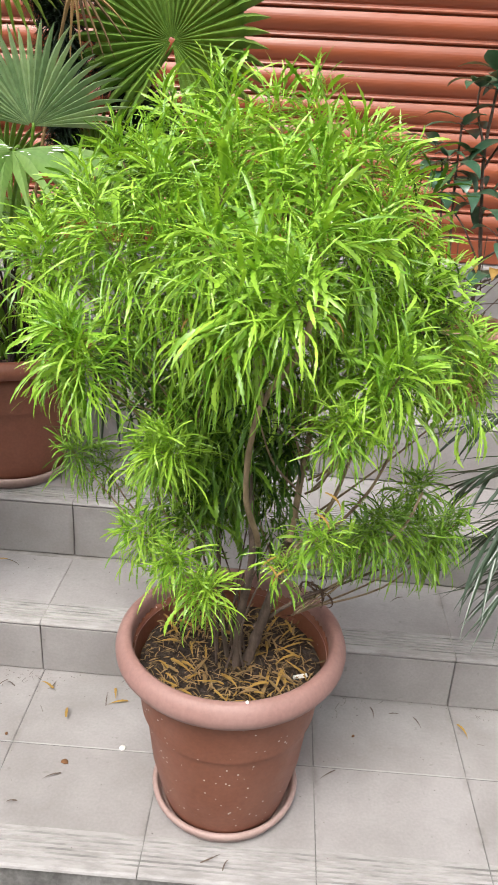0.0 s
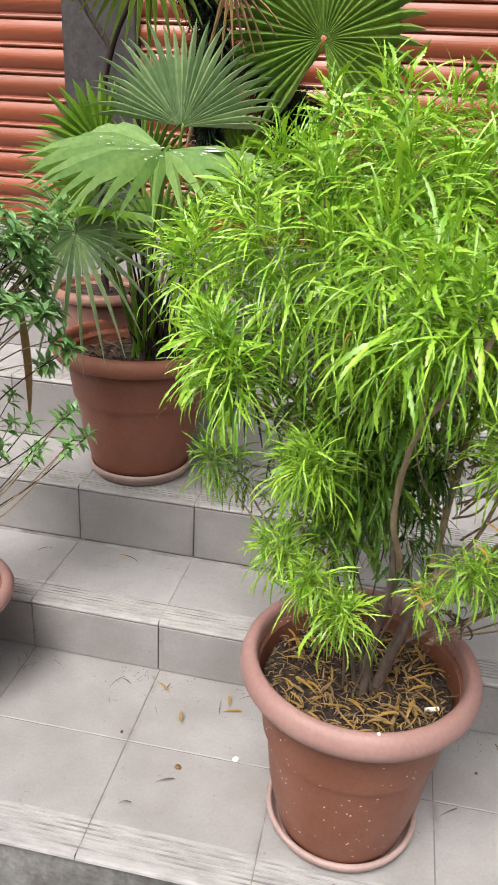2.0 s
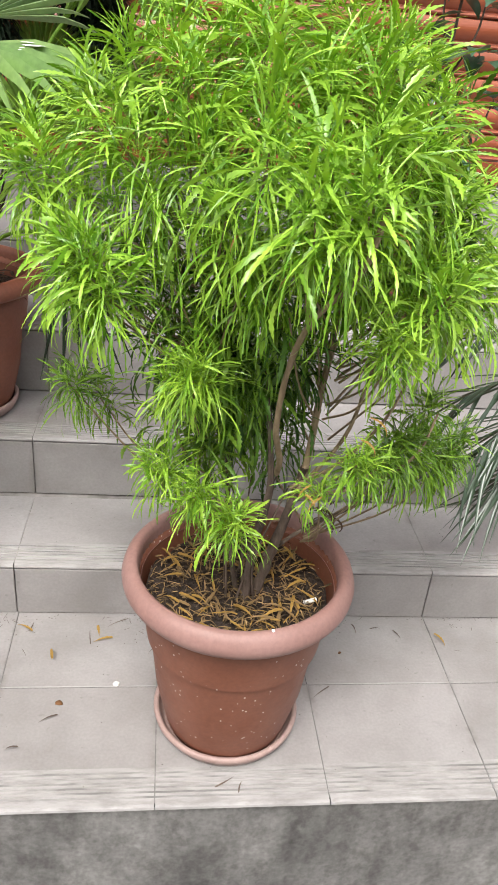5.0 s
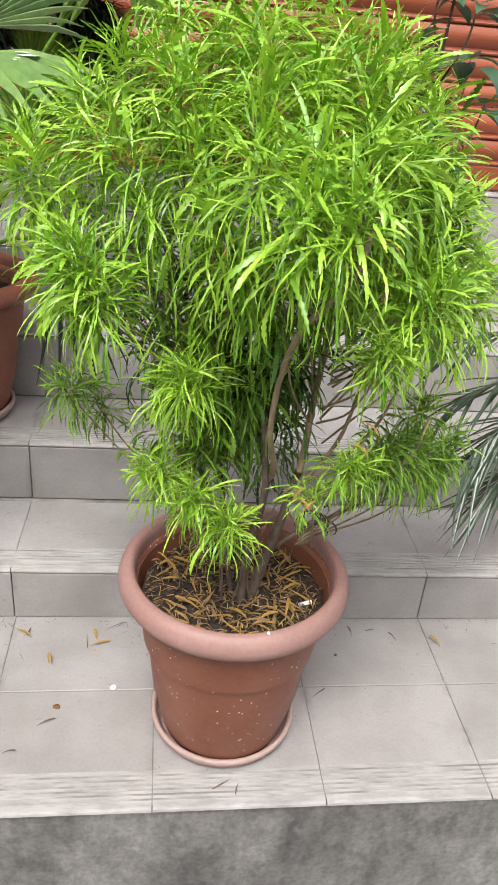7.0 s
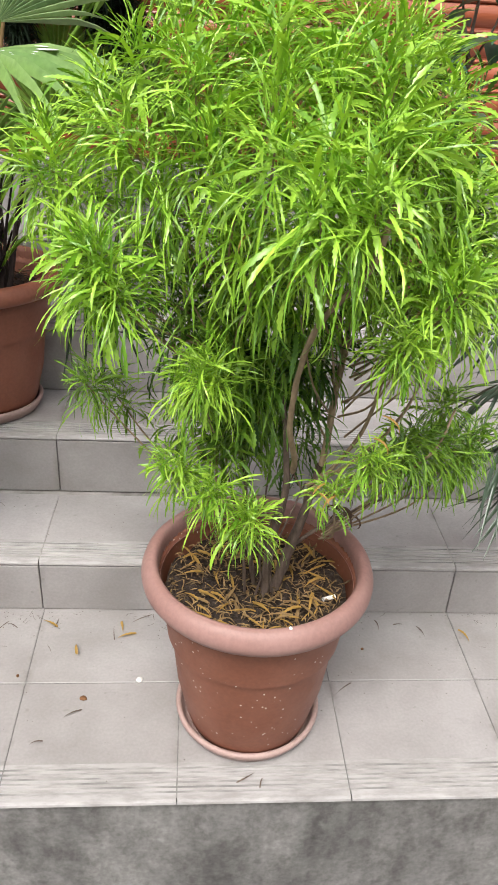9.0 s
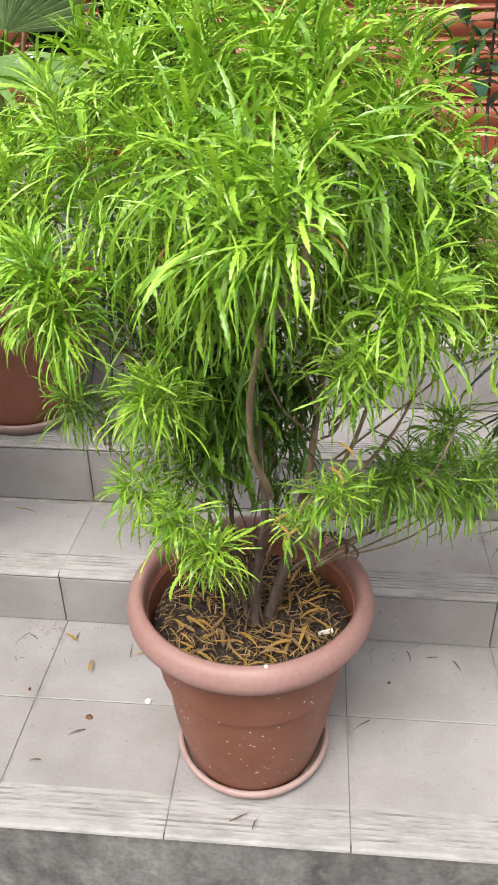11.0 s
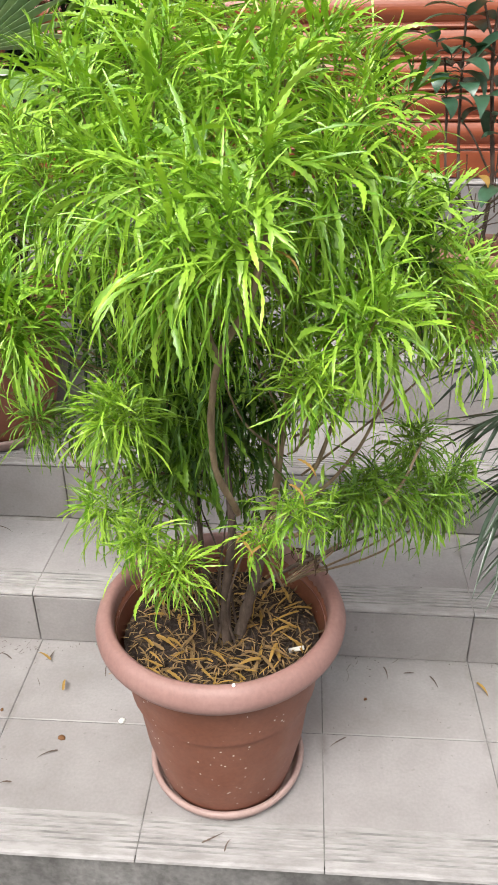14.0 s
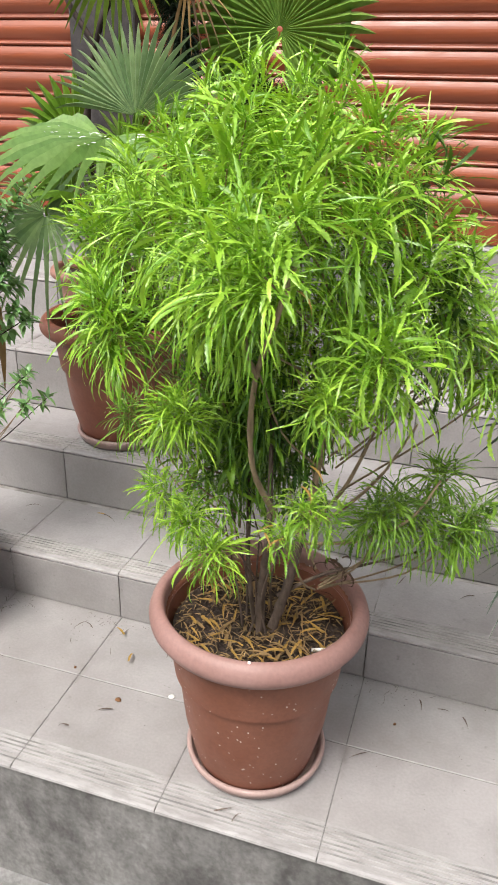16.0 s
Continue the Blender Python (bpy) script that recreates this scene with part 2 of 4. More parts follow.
def empty(name, at, label, category, group=""):
    ob = new(name)
    ob.matrix_basis = at
    ob.empty_display_size = 0.05
    return tagged(ob, label, category, group)


def box(x0, x1, y0, y1, z0, z1):
    v = [(x, y, z) for x in (x0, x1) for y in (y0, y1) for z in (z0, z1)]
    f = [(0, 1, 3, 2), (4, 6, 7, 5), (0, 4, 5, 1), (2, 3, 7, 6), (0, 2, 6, 4), (1, 5, 7, 3)]
    return v, f


def slab(name, x0, x1, y0, y1, z0, z1, mat, edge=0.0):
    """A box with worn, slightly rounded edges."""
    bm = bmesh.new()
    v, f = box(x0, x1, y0, y1, z0, z1)
    vs = [bm.verts.new(p) for p in v]
    for q in f:
        bm.faces.new([vs[i] for i in q])
    if edge:
        bmesh.ops.bevel(bm, geom=list(bm.edges), offset=edge, segments=1, affect="EDGES")
    bmesh.ops.recalc_face_normals(bm, faces=bm.faces)
    me = bpy.data.meshes.new(name)
    bm.to_mesh(me)
    bm.free()
    me.materials.append(mat)
    return me


def extruded(name, outline, x0, x1, mat):
    """An outline in y and z, drawn out along x, closed at both ends."""
    k = len(outline)
    v = [(x0, y, z) for y, z in outline] + [(x1, y, z) for y, z in outline]
    f = [(i, (i + 1) % k, k + (i + 1) % k, k + i) for i in range(k)]
    f += [tuple(range(k - 1, -1, -1)), tuple(range(k, 2 * k))]
    return mesh_of(name, v, f, mat)


def lathe(name, profile, mat, n=64, wobble=0.0):
    v, f = [], []
    for r, z in profile:
        for i in range(n):
            a = 2 * math.pi * i / n
            k = 1 + wobble * noise.noise((3 * math.cos(a), 3 * math.sin(a), 6 * z))
            v.append((r * k * math.cos(a), r * k * math.sin(a), z))
    for j in range(len(profile) - 1):
        for i in range(n):
            a, b = j * n + i, j * n + (i + 1) % n
            f.append((a, b, b + n, a + n))
    return mesh_of(name, v, f, mat, True)


def glide(points, steps=5):
    """A smooth line through the points."""
    p = [Vector(q) for q in points]
    p = [2 * p[0] - p[1], *p, 2 * p[-1] - p[-2]]
    out = []
    for a, b, c, d in zip(p, p[1:], p[2:], p[3:]):
        for i in range(steps):
            t = i / steps
            out.append(0.5 * (2 * b + (c - a) * t + (2 * a - 5 * b + 4 * c - d) * t * t + (3 * b - a - 3 * c + d) * t ** 3))
    return [*out, p[-2]]


def tube(points, r0, r1, sides=7, rough=0.0):
    """Vertices and faces of a tapered limb."""
    v, f = [], []
    m = len(points)
    for i, p in enumerate(points):
        d = (points[min(i + 1, m - 1)] - points[max(i - 1, 0)]).normalized()
        a = d.cross(Vector((0.3, 1, 0.2))).normalized()
        b = d.cross(a)
        r = r0 + (r1 - r0) * i / (m - 1)
        for k in range(sides):
            t = 2 * math.pi * k / sides
            q = r * (1 + rough * noise.noise(40 * p + Vector((k, 0, 0))))
            v.append(p + q * (math.cos(t) * a + math.sin(t) * b))
    for i in range(m - 1):
        for k in range(sides):
            a, b = i * sides + k, i * sides + (k + 1) % sides
            f.append((a, b, b + sides, a + sides))
    f.append(tuple(range(sides)))
    f.append(tuple(range(len(v) - 1, len(v) - sides - 1, -1)))
    return v, f


def joined(pieces):
    v, f = [], []
    for pv, pf in pieces:
        k = len(v)
        v += pv
        f += [tuple(i + k for i in q) for q in pf]
    return v, f


def blade(base, way, length, width, drop, teeth=0.0, rings=11, fold=0.35, twist=0.0, shape=0.7, rnd=random, strap=False):
    """One leaf: a folded strip that leaves base along way and bends downward by drop (radians)."""
    d = Vector(way).normalized()
    side = d.cross(Vector((0, 0, 1)))
    if side.length < 0.1:
        side = Vector((math.cos(7 * twist), math.sin(7 * twist), 0))
    side.normalize()
    p = Vector(base)
    v, f = [], []
    step = length / (rings - 1)
    sway = rnd.uniform(-1, 1) * (1.3 if strap else 0.5)
    for i in range(rings):
        s = i / (rings - 1)
        w = width * 0.5 * max(0.06, math.sin(math.pi * min(1, (0.06 + 0.94 * s)) ** shape)) if i < rings - 1 else width * 0.03
        if strap:
            w = width * 0.5 * min(1, 0.15 + (s / 0.3) ** 1.3) * min(1, 0.08 + ((1 - s) / 0.22) ** 0.8)
        if teeth and 0 < i < rings - 1:
            w *= 1 + teeth * (1 if i % 2 else -1)
        up = side.cross(d)
        q = Matrix.Rotation(twist * s, 3, d)
        sd, u = q @ side, q @ up
        v += [p - w * sd + fold * w * u, p.copy(), p + w * sd + fold * w * u]
        bend = drop / (rings - 1) * (0.5 + s)
        d = (Matrix.Rotation(-bend, 3, side) @ Matrix.Rotation(sway / (rings - 1), 3, (0, 0, 1)) @ d).normalized()
        flat = d.cross(Vector((0, 0, 1)))
        if flat.length > 0.15 and flat.normalized().dot(side) > 0.3:
            side = flat.normalized()
        p = p + step * d
    for i in range(rings - 1):
        a = 3 * i
        f += [(a, a + 1, a + 4, a + 3), (a + 1, a + 2, a + 5, a + 4)]
    return v, f

# ---- the steps ----
W = 0.335
GAP = 0.0024
K0, K1 = -7, 5
LEFT, RIGHT = K0 * W, K1 * W
# each level: front edge, top, back
LEVELS = [(-0.287, 0.0, 0.228), (0.238, 0.146, 0.522), (0.540, 0.316, 0.812), (0.818, 0.510, 1.100), (1.100, 0.680, 1.372)]
BACK_Z = 0.865


def nosing_outline(depth, t=0.011):
    """Cut through a stair tile: rounded lip at the front, fine grooves behind it."""
    o = [(0.0, -t), (-0.006, -t + 0.001), (-0.009, -t * 0.55), (-0.007, -0.002), (-0.002, 0.0)]
    y = 0.012
    for _ in range(6):
        o += [(y, 0.0), (y + 0.001, -0.0018), (y + 0.0033, -0.0018), (y + 0.0045, 0.0)]
        y += 0.0105
    return o + [(y + 0.004, 0.0), (depth - 0.0015, 0.0), (depth, -0.0015), (depth, -t)]


def plain_outline(depth, t=0.011):
    return [(0.0, -t), (0.0, -0.0015), (0.0015, 0.0), (depth - 0.0015, 0.0), (depth, -0.0015), (depth, -t)]


def stair_tile(depth):
    """A stair tile with dirt in its grooves."""
    me = extruded("tile", nosing_outline(depth), GAP / 2, W - GAP / 2, TILE)
    me.materials.append(GROOVE)
    me.materials.append(WORN)
    for p in me.polygons:
        if len(p.vertices) == 4 and max(me.vertices[i].co.z for i in p.vertices) < 0.0001 and min(me.vertices[i].co.z for i in p.vertices) < -0.0010 and 0.01 < p.center.y < 0.09:
            p.material_index = 1
        elif len(p.vertices) == 4 and p.center.y < 0.078 and p.center.z > -0.006:
            p.material_index = 2
    me.flip_normals()
    return me


# the upper steps run a degree askew to the lowest one
ASKEW = pose(-0.5, 0.4, 0) @ pose(0, 0, 0, 0, 0, -1.0) @ pose(0.5, -0.4, 0)
stairs = tagged(new("steps"), "light grey glazed tiles with dark joints on wide steps", "steps", kind="structure")
for i, (y0, z, y1) in enumerate(LEVELS):
    bed = slab("step_bed", LEFT, RIGHT, y0 + 0.0024, 1.42, (LEVELS[i - 1][1] if i else -0.42) - 0.02, z - 0.002, GROUT if i else CONCRETE)
    part("step_bed", bed, stairs, "", ASKEW if i else None)
top_bed = slab("step_bed", LEFT, RIGHT, 1.372, 1.9, 0.5, BACK_Z - 0.002, GROUT)
part("step_bed", top_bed, stairs, "", ASKEW)

# the bare concrete face under the lowest step, and the ground before it
face = tagged(new("plinth", slab("plinth", LEFT, RIGHT, -0.2865, -0.26, -0.40, -0.0115, CONCRETE, 0.003)), "stained bare concrete face below the lowest step", "plinth", kind="structure")
bm = bmesh.new()
bmesh.ops.create_grid(bm, x_segments=60, y_segments=60, size=60)
for v in bm.verts:
    v.co.z = -0.37 + 0.004 * noise.noise(v.co * 0.7)
me = bpy.data.meshes.new("ground")
bm.to_mesh(me)
bm.free()
me.materials.append(PAVING)
tagged(new("ground", me), "grey concrete ground in front of the steps", "ground", kind="structure")

# ---- the shutters and the wall ----
SHY = 1.40


def slat_outline(pitch):
    """Cut through a roller slat: a bowed face, a ledge and a narrow recessed hinge."""
    o = []
    for k in range(9):
        s = k / 8
        o.append((-0.006 - 0.013 * math.sin(math.pi * (0.05 + 0.85 * s)), 0.021 + s * (pitch - 0.026)))
    o += [(-0.003, pitch - 0.003), (-0.002, pitch), (0.012, pitch), (0.012, 0.0), (-0.006, 0.0), (-0.012, 0.002), (-0.014, 0.006), (-0.012, 0.0095), (-0.005, 0.0110), (-0.004, 0.016), (-0.006, 0.020)]
    return o


def shutter(x0, x1, label):
    top = tagged(new("roller_shutter"), label, "shutter", "roller shutters", "structure")
    pitch = 0.0815
    me = extruded("slat", slat_outline(pitch), x0, x1, SHUTTER)
    me.flip_normals()
    for k in range(20):
        part("slat", me, top, "", pose(0, SHY, BACK_Z + 0.085 + k * pitch))
    rail = slab("bottom_rail", x0, x1, SHY - 0.012, SHY + 0.012, BACK_Z + 0.004, BACK_Z + 0.083, SHUTTER, 0.004)
    part("bottom_rail", rail, top, "flat red bottom rail")
    return top


PX0, PX1 = -1.345, -1.10
shutter(LEFT, PX0 - 0.002, "closed orange-red ribbed metal roller shutter beside a dark pillar")
shutter(PX1 + 0.002, RIGHT, "closed wide orange-red ribbed metal roller shutter")
tagged(new("pillar", slab("pillar", PX0, PX1, SHY - 0.05, 1.62, BACK_Z - 0.003, 2.75, PILLAR_PAINT, 0.004)), "dark brown-grey painted pillar between two roller shutters", "pillar", kind="structure")
tagged(new("wall_above", slab("wall_above", LEFT, RIGHT, SHY - 0.04, 1.62, 2.62, 4.2, WALL_PAINT, 0.004)), "plain pale wall above the roller shutters", "wall", kind="structure")

# added wall out of view behind the camera; blocks low sky light on upright faces
tagged(new("unseen_wall", slab("unseen_wall", -12, 12, -6.2, -6.0, -0.372, 4.0, BLOCKING_WALL, 0.01)), "plain grey unseen wall added to cut light on the step fronts", "wall", kind="structure")

# ---- pots ----


def pot(at, label, height=0.415, rim=0.217, body=POT, lip=RIM, group="terracotta pots"):
    """A plastic pot with a broad rolled rim, a shallow ring under it and a tapering body."""
    h, r = height, rim
    thing = empty("plant_pot", at, label, "plant pot", group)
    shell = [(0.0, 0.006), (0.50 * r, 0.006), (0.565 * r, 0.012), (0.59 * r, 0.03), (0.685 * r, 0.30 * h), (0.735 * r, 0.55 * h), (0.775 * r, 0.68 * h),
             (0.785 * r, 0.715 * h), (0.80 * r, 0.72 * h), (0.805 * r, 0.73 * h), (0.84 * r, 0.88 * h), (0.85 * r, 0.93 * h), (0.825 * r, 0.80 * h), (0.78 * r, 0.6 * h)]
    part("body", lathe("body", shell, body, 64), thing)
    ring = [(0.835 * r, 0.89 * h), (0.91 * r, 0.878 * h), (0.965 * r, 0.885 * h), (0.995 * r, 0.91 * h), (1.0 * r, 0.935 * h), (0.98 * r, 0.968 * h), (0.94 * r, 0.993 * h),
            (0.895 * r, 1.0 * h), (0.868 * r, 0.99 * h), (0.852 * r, 0.96 * h), (0.845 * r, 0.88 * h)]
    part("rim", lathe("rim", ring, lip, 72), thing, "faded rolled rim")
    return thing


def saucer(at, label, r=0.143, mat=SAUCER):
    p = [(0.0, 0.002), (0.86 * r, 0.002), (0.9 * r, 0.006), (0.95 * r, 0.028), (0.965 * r, 0.033), (1.01 * r, 0.034), (1.03 * r, 0.029), (1.02 * r, 0.022), (0.945 * r, 0.003), (0.9 * r, 0.0), (0.0, 0.0)]
    me = lathe("pot_saucer", p[::-1], mat, 56)
    ob = new("pot_saucer", me)
    ob.matrix_basis = at
    return tagged(ob, label, "saucer", "pot saucers")


def soil(at, r, label):
    v, f = [(0, 0, 0.004)], []
    n, rings = 56, 18
    for j in range(1, rings + 1):
        for i in range(n):
            a = 2 * math.pi * i / n
            x, y = r * j / rings * math.cos(a), r * j / rings * math.sin(a)
            g = Vector((x, y, at.translation.x))
            v.append((x, y, 0.010 * noise.noise(22 * g) + 0.007 * noise.noise(60 * g) + 0.012 * (1 - j / rings)))
    f += [(0, 1 + i, 1 + (i + 1) % n) for i in range(n)]
    for j in range(rings - 1):
        for i in range(n):
            a, b = 1 + j * n + i, 1 + j * n + (i + 1) % n
            f.append((a, a + n, b + n, b))
    ob = new("soil", mesh_of("soil", v, f, SOIL, True))
    ob.matrix_basis = at
    return tagged(ob, label, "soil", kind="stuff")


MX, MY = -0.19, -0.085
saucer(pose(MX, MY + 0.012, 0.0), "faded round pinkish saucer under the big pot", 0.147)
pot(pose(MX, MY, 0.006), "large terracotta-coloured plastic pot with paint specks")
soil(pose(MX, MY, 0.345), 0.172, "dark crumbly soil strewn with yellow leaves")

L2, L3 = 0.316, 0.510
saucer(pose(-0.880, 0.718, L2), "round pinkish saucer under a terracotta pot", 0.145)
pot(pose(-0.883, 0.722, L2 + 0.006), "terracotta-coloured plastic pot on the upper step", 0.384, 0.234, POT_PLAIN, POT_PLAIN)
soil(pose(-0.883, 0.722, L2 + 0.322), 0.187, "dark soil with bark pieces in a terracotta pot")
pot(pose(-1.08, 0.985, L3), "pale terracotta pot behind a larger one", 0.27, 0.165, PALE_POT, PALE_POT)
soil(pose(-1.08, 0.985, L3 + 0.235), 0.125, "dry soil in a pale pot")
pot(pose(0.40, 0.955, L3), "pale-rimmed terracotta pot of a dark-leaved shrub", 0.265, 0.135, POT_PLAIN, PALE_POT)
soil(pose(0.40, 0.955, L3 + 0.205), 0.104, "dark soil in a pale-rimmed pot")
pot(pose(-1.165, 0.07, 0.0), "small terracotta pot of a leafy bush", 0.275, 0.186, POT_PLAIN, RIM)
soil(pose(-1.165, 0.07, 0.225), 0.142, "dark soil in a small pot")
pot(pose(0.80, 0.385, 0.146), "small terracotta pot of a feathery palm", 0.20, 0.13, POT_PLAIN, POT_PLAIN)
soil(pose(0.80, 0.385, 0.146 + 0.168), 0.098, "dark soil under a feathery palm")

# ---- the big shrub ----
shrub = empty("potted_shrub", pose(MX, MY, 0.345), "bushy shrub with long toothed lime-green drooping leaves", "shrub")
SB = Vector((MX, MY, 0.345))


def local(v):
    return [Vector(q) - SB for q in v]


def limb(name, points, r0, r1, mat, label="", sides=8):
    v, f = tube(glide(points, 6), r0, r1, sides, 0.35)
    return part(name, mesh_of(name, local(v), f, mat, True), shrub, label)


limb("trunk", [(-0.178, -0.115, 0.33), (-0.175, -0.125, 0.47), (-0.160, -0.145, 0.60), (-0.165, -0.13, 0.70), (-0.18, -0.08, 0.84)], 0.0095, 0.003, BARK)
limb("trunk", [(-0.166, -0.105, 0.33), (-0.135, -0.10, 0.45), (-0.115, -0.11, 0.55), (-0.10, -0.12, 0.64)], 0.0105, 0.007, BARK)
limb("trunk", [(-0.19, -0.10, 0.33), (-0.215, -0.085, 0.48), (-0.225, -0.06, 0.62), (-0.24, -0.03, 0.80)], 0.005, 0.004, BARK)
limb("branch", [(-0.15, -0.14, 0.64), (-0.155, -0.18, 0.69), (-0.172, -0.215, 0.765), (-0.17, -0.241, 0.865), (-0.152, -0.273, 0.952), (-0.112, -0.338, 1.043), (-0.09, -0.33, 1.12)], 0.0052, 0.0038, TWIG, "pale bare branch")
limb("trunk", [(-0.24, -0.03, 0.78), (-0.26, -0.02, 0.95), (-0.27, -0.04, 1.12), (-0.28, -0.05, 1.25)], 0.005, 0.0025, TWIG)
limb("trunk", [(-0.10, -0.12, 0.62), (-0.08, -0.09, 0.80), (-0.06, -0.06, 1.0), (-0.07, -0.05, 1.22)], 0.0065, 0.003, TWIG)
limb("branch", [(-0.152, -0.273, 0.945), (-0.164, -0.29, 0.99), (-0.168, -0.30, 1.06)], 0.0044, 0.003, TWIG)
for k in range(9):
    a = 0.7 * k
    foot = Vector((-0.185 + 0.03 * math.cos(a), -0.10 + 0.03 * math.sin(a), 0.34))
    limb("twig", [foot, foot + Vector((0.02 * math.cos(3 * a), 0.02 * math.sin(3 * a), 0.12)), foot + Vector((0.045 * math.cos(a), 0.04 * math.sin(a), 0.24 + 0.02 * (k % 3)))], 0.0026, 0.0014, BARK, "", 5)
limb("branch", [(-0.15, -0.10, 0.44), (-0.07, -0.09, 0.50), (0.0, -0.08, 0.53), (0.10, -0.05, 0.565)], 0.004, 0.002, BARK)

TOP = [
    (-0.25, 0.00, 1.34, 0.17),
    (-0.16, -0.05, 1.32, 0.17),
    (-0.10, -0.02, 1.33, 0.17),
    (-0.33, 0.03, 1.31, 0.17),
    (-0.04, -0.08, 1.28, 0.18),
    (-0.40, -0.02, 1.25, 0.17),
    (0.03, 0.00, 1.25, 0.17),
    (-0.21, 0.05, 1.28, 0.15),
    (-0.45, -0.05, 1.20, 0.17),
    (-0.55, 0.05, 1.12, 0.17),
    (-0.28, -0.08, 1.27, 0.17),
    (-0.10, -0.12, 1.27, 0.17),
    (0.09, 0.05, 1.10, 0.14),
]
MIDDLE = [
    (-0.22, -0.22, 1.22, 0.18),
    (-0.32, -0.15, 1.21, 0.17),
    (-0.15, -0.20, 1.23, 0.18),
    (-0.08, -0.22, 1.24, 0.18),
    (0.01, -0.15, 1.20, 0.18),
    (-0.41, -0.12, 1.14, 0.19),
    (-0.53, -0.02, 1.08, 0.17),
    (-0.30, -0.20, 1.14, 0.19),
    (-0.16, -0.32, 1.15, 0.2),
    (-0.23, -0.30, 1.16, 0.2),
    (-0.10, -0.30, 1.17, 0.2),
    (-0.02, -0.22, 1.15, 0.19),
    (0.06, -0.08, 1.13, 0.16),
    (0.06, -0.15, 1.09, 0.18),
    (-0.27, -0.25, 1.07, 0.18),
    (-0.18, -0.36, 1.10, 0.18),
    (-0.12, -0.36, 1.11, 0.18),
    (-0.37, -0.12, 1.07, 0.17),
    (-0.04, -0.20, 1.06, 0.17),
]
SIDE = [
    (0.12, -0.05, 1.06, 0.17),
    (0.03, -0.20, 1.02, 0.17),
    (0.14, -0.05, 0.99, 0.17),
    (0.21, 0.05, 0.94, 0.15),
    (-0.46, -0.17, 1.00, 0.15),
    (-0.15, -0.15, 0.97, 0.15),
    (-0.23, -0.20, 0.99, 0.16),
    (-0.04, -0.10, 0.96, 0.15),
]
LOWER = [
    (-0.30, -0.235, 0.855, 0.15),
    (-0.33, -0.20, 0.83, 0.13),
    (-0.50, -0.01, 0.74, 0.12),
    (-0.45, 0.02, 0.70, 0.10),
    (-0.04, -0.307, 0.94, 0.12),
    (-0.01, -0.25, 0.92, 0.10),
    (-0.065, -0.300, 0.765, 0.105),
    (-0.03, -0.28, 0.745, 0.10),
    (-0.105, -0.265, 0.69, 0.085),
    (0.06, -0.13, 0.70, 0.15),
    (0.11, -0.09, 0.665, 0.15),
    (0.17, -0.06, 0.635, 0.13),
    (0.03, -0.14, 0.675, 0.13),
    (0.20, -0.04, 0.66, 0.12),
    (0.13, -0.05, 0.73, 0.13),
    (-0.35, -0.20, 0.69, 0.12),
    (-0.29, -0.24, 0.665, 0.12),
    (-0.235, -0.26, 0.625, 0.12),
    (-0.21, -0.08, 0.78, 0.14),
    (-0.10, -0.05, 0.82, 0.14),
    (-0.17, -0.03, 0.71, 0.13),
    (-0.27, 0.00, 0.65, 0.13),
    (-0.29, 0.00, 0.76, 0.13),
]
EXTRA = [
    (0.19, 0.00, 0.98, 0.14), (0.15, 0.08, 0.99, 0.14), (0.22, 0.0, 0.93, 0.14), (0.025, -0.28, 1.02, 0.16), (0.06, -0.22, 1.0, 0.15),
    (-0.34, -0.08, 1.26, 0.16), (-0.56, -0.02, 1.10, 0.15), (-0.48, 0.06, 1.16, 0.15), (-0.22, -0.14, 1.30, 0.16), (-0.02, -0.10, 1.27, 0.16), (-0.475, -0.15, 1.02, 0.15), (-0.44, -0.19, 0.99, 0.14), (-0.50, -0.12, 1.0, 0.13),
]
leaves_left = 300


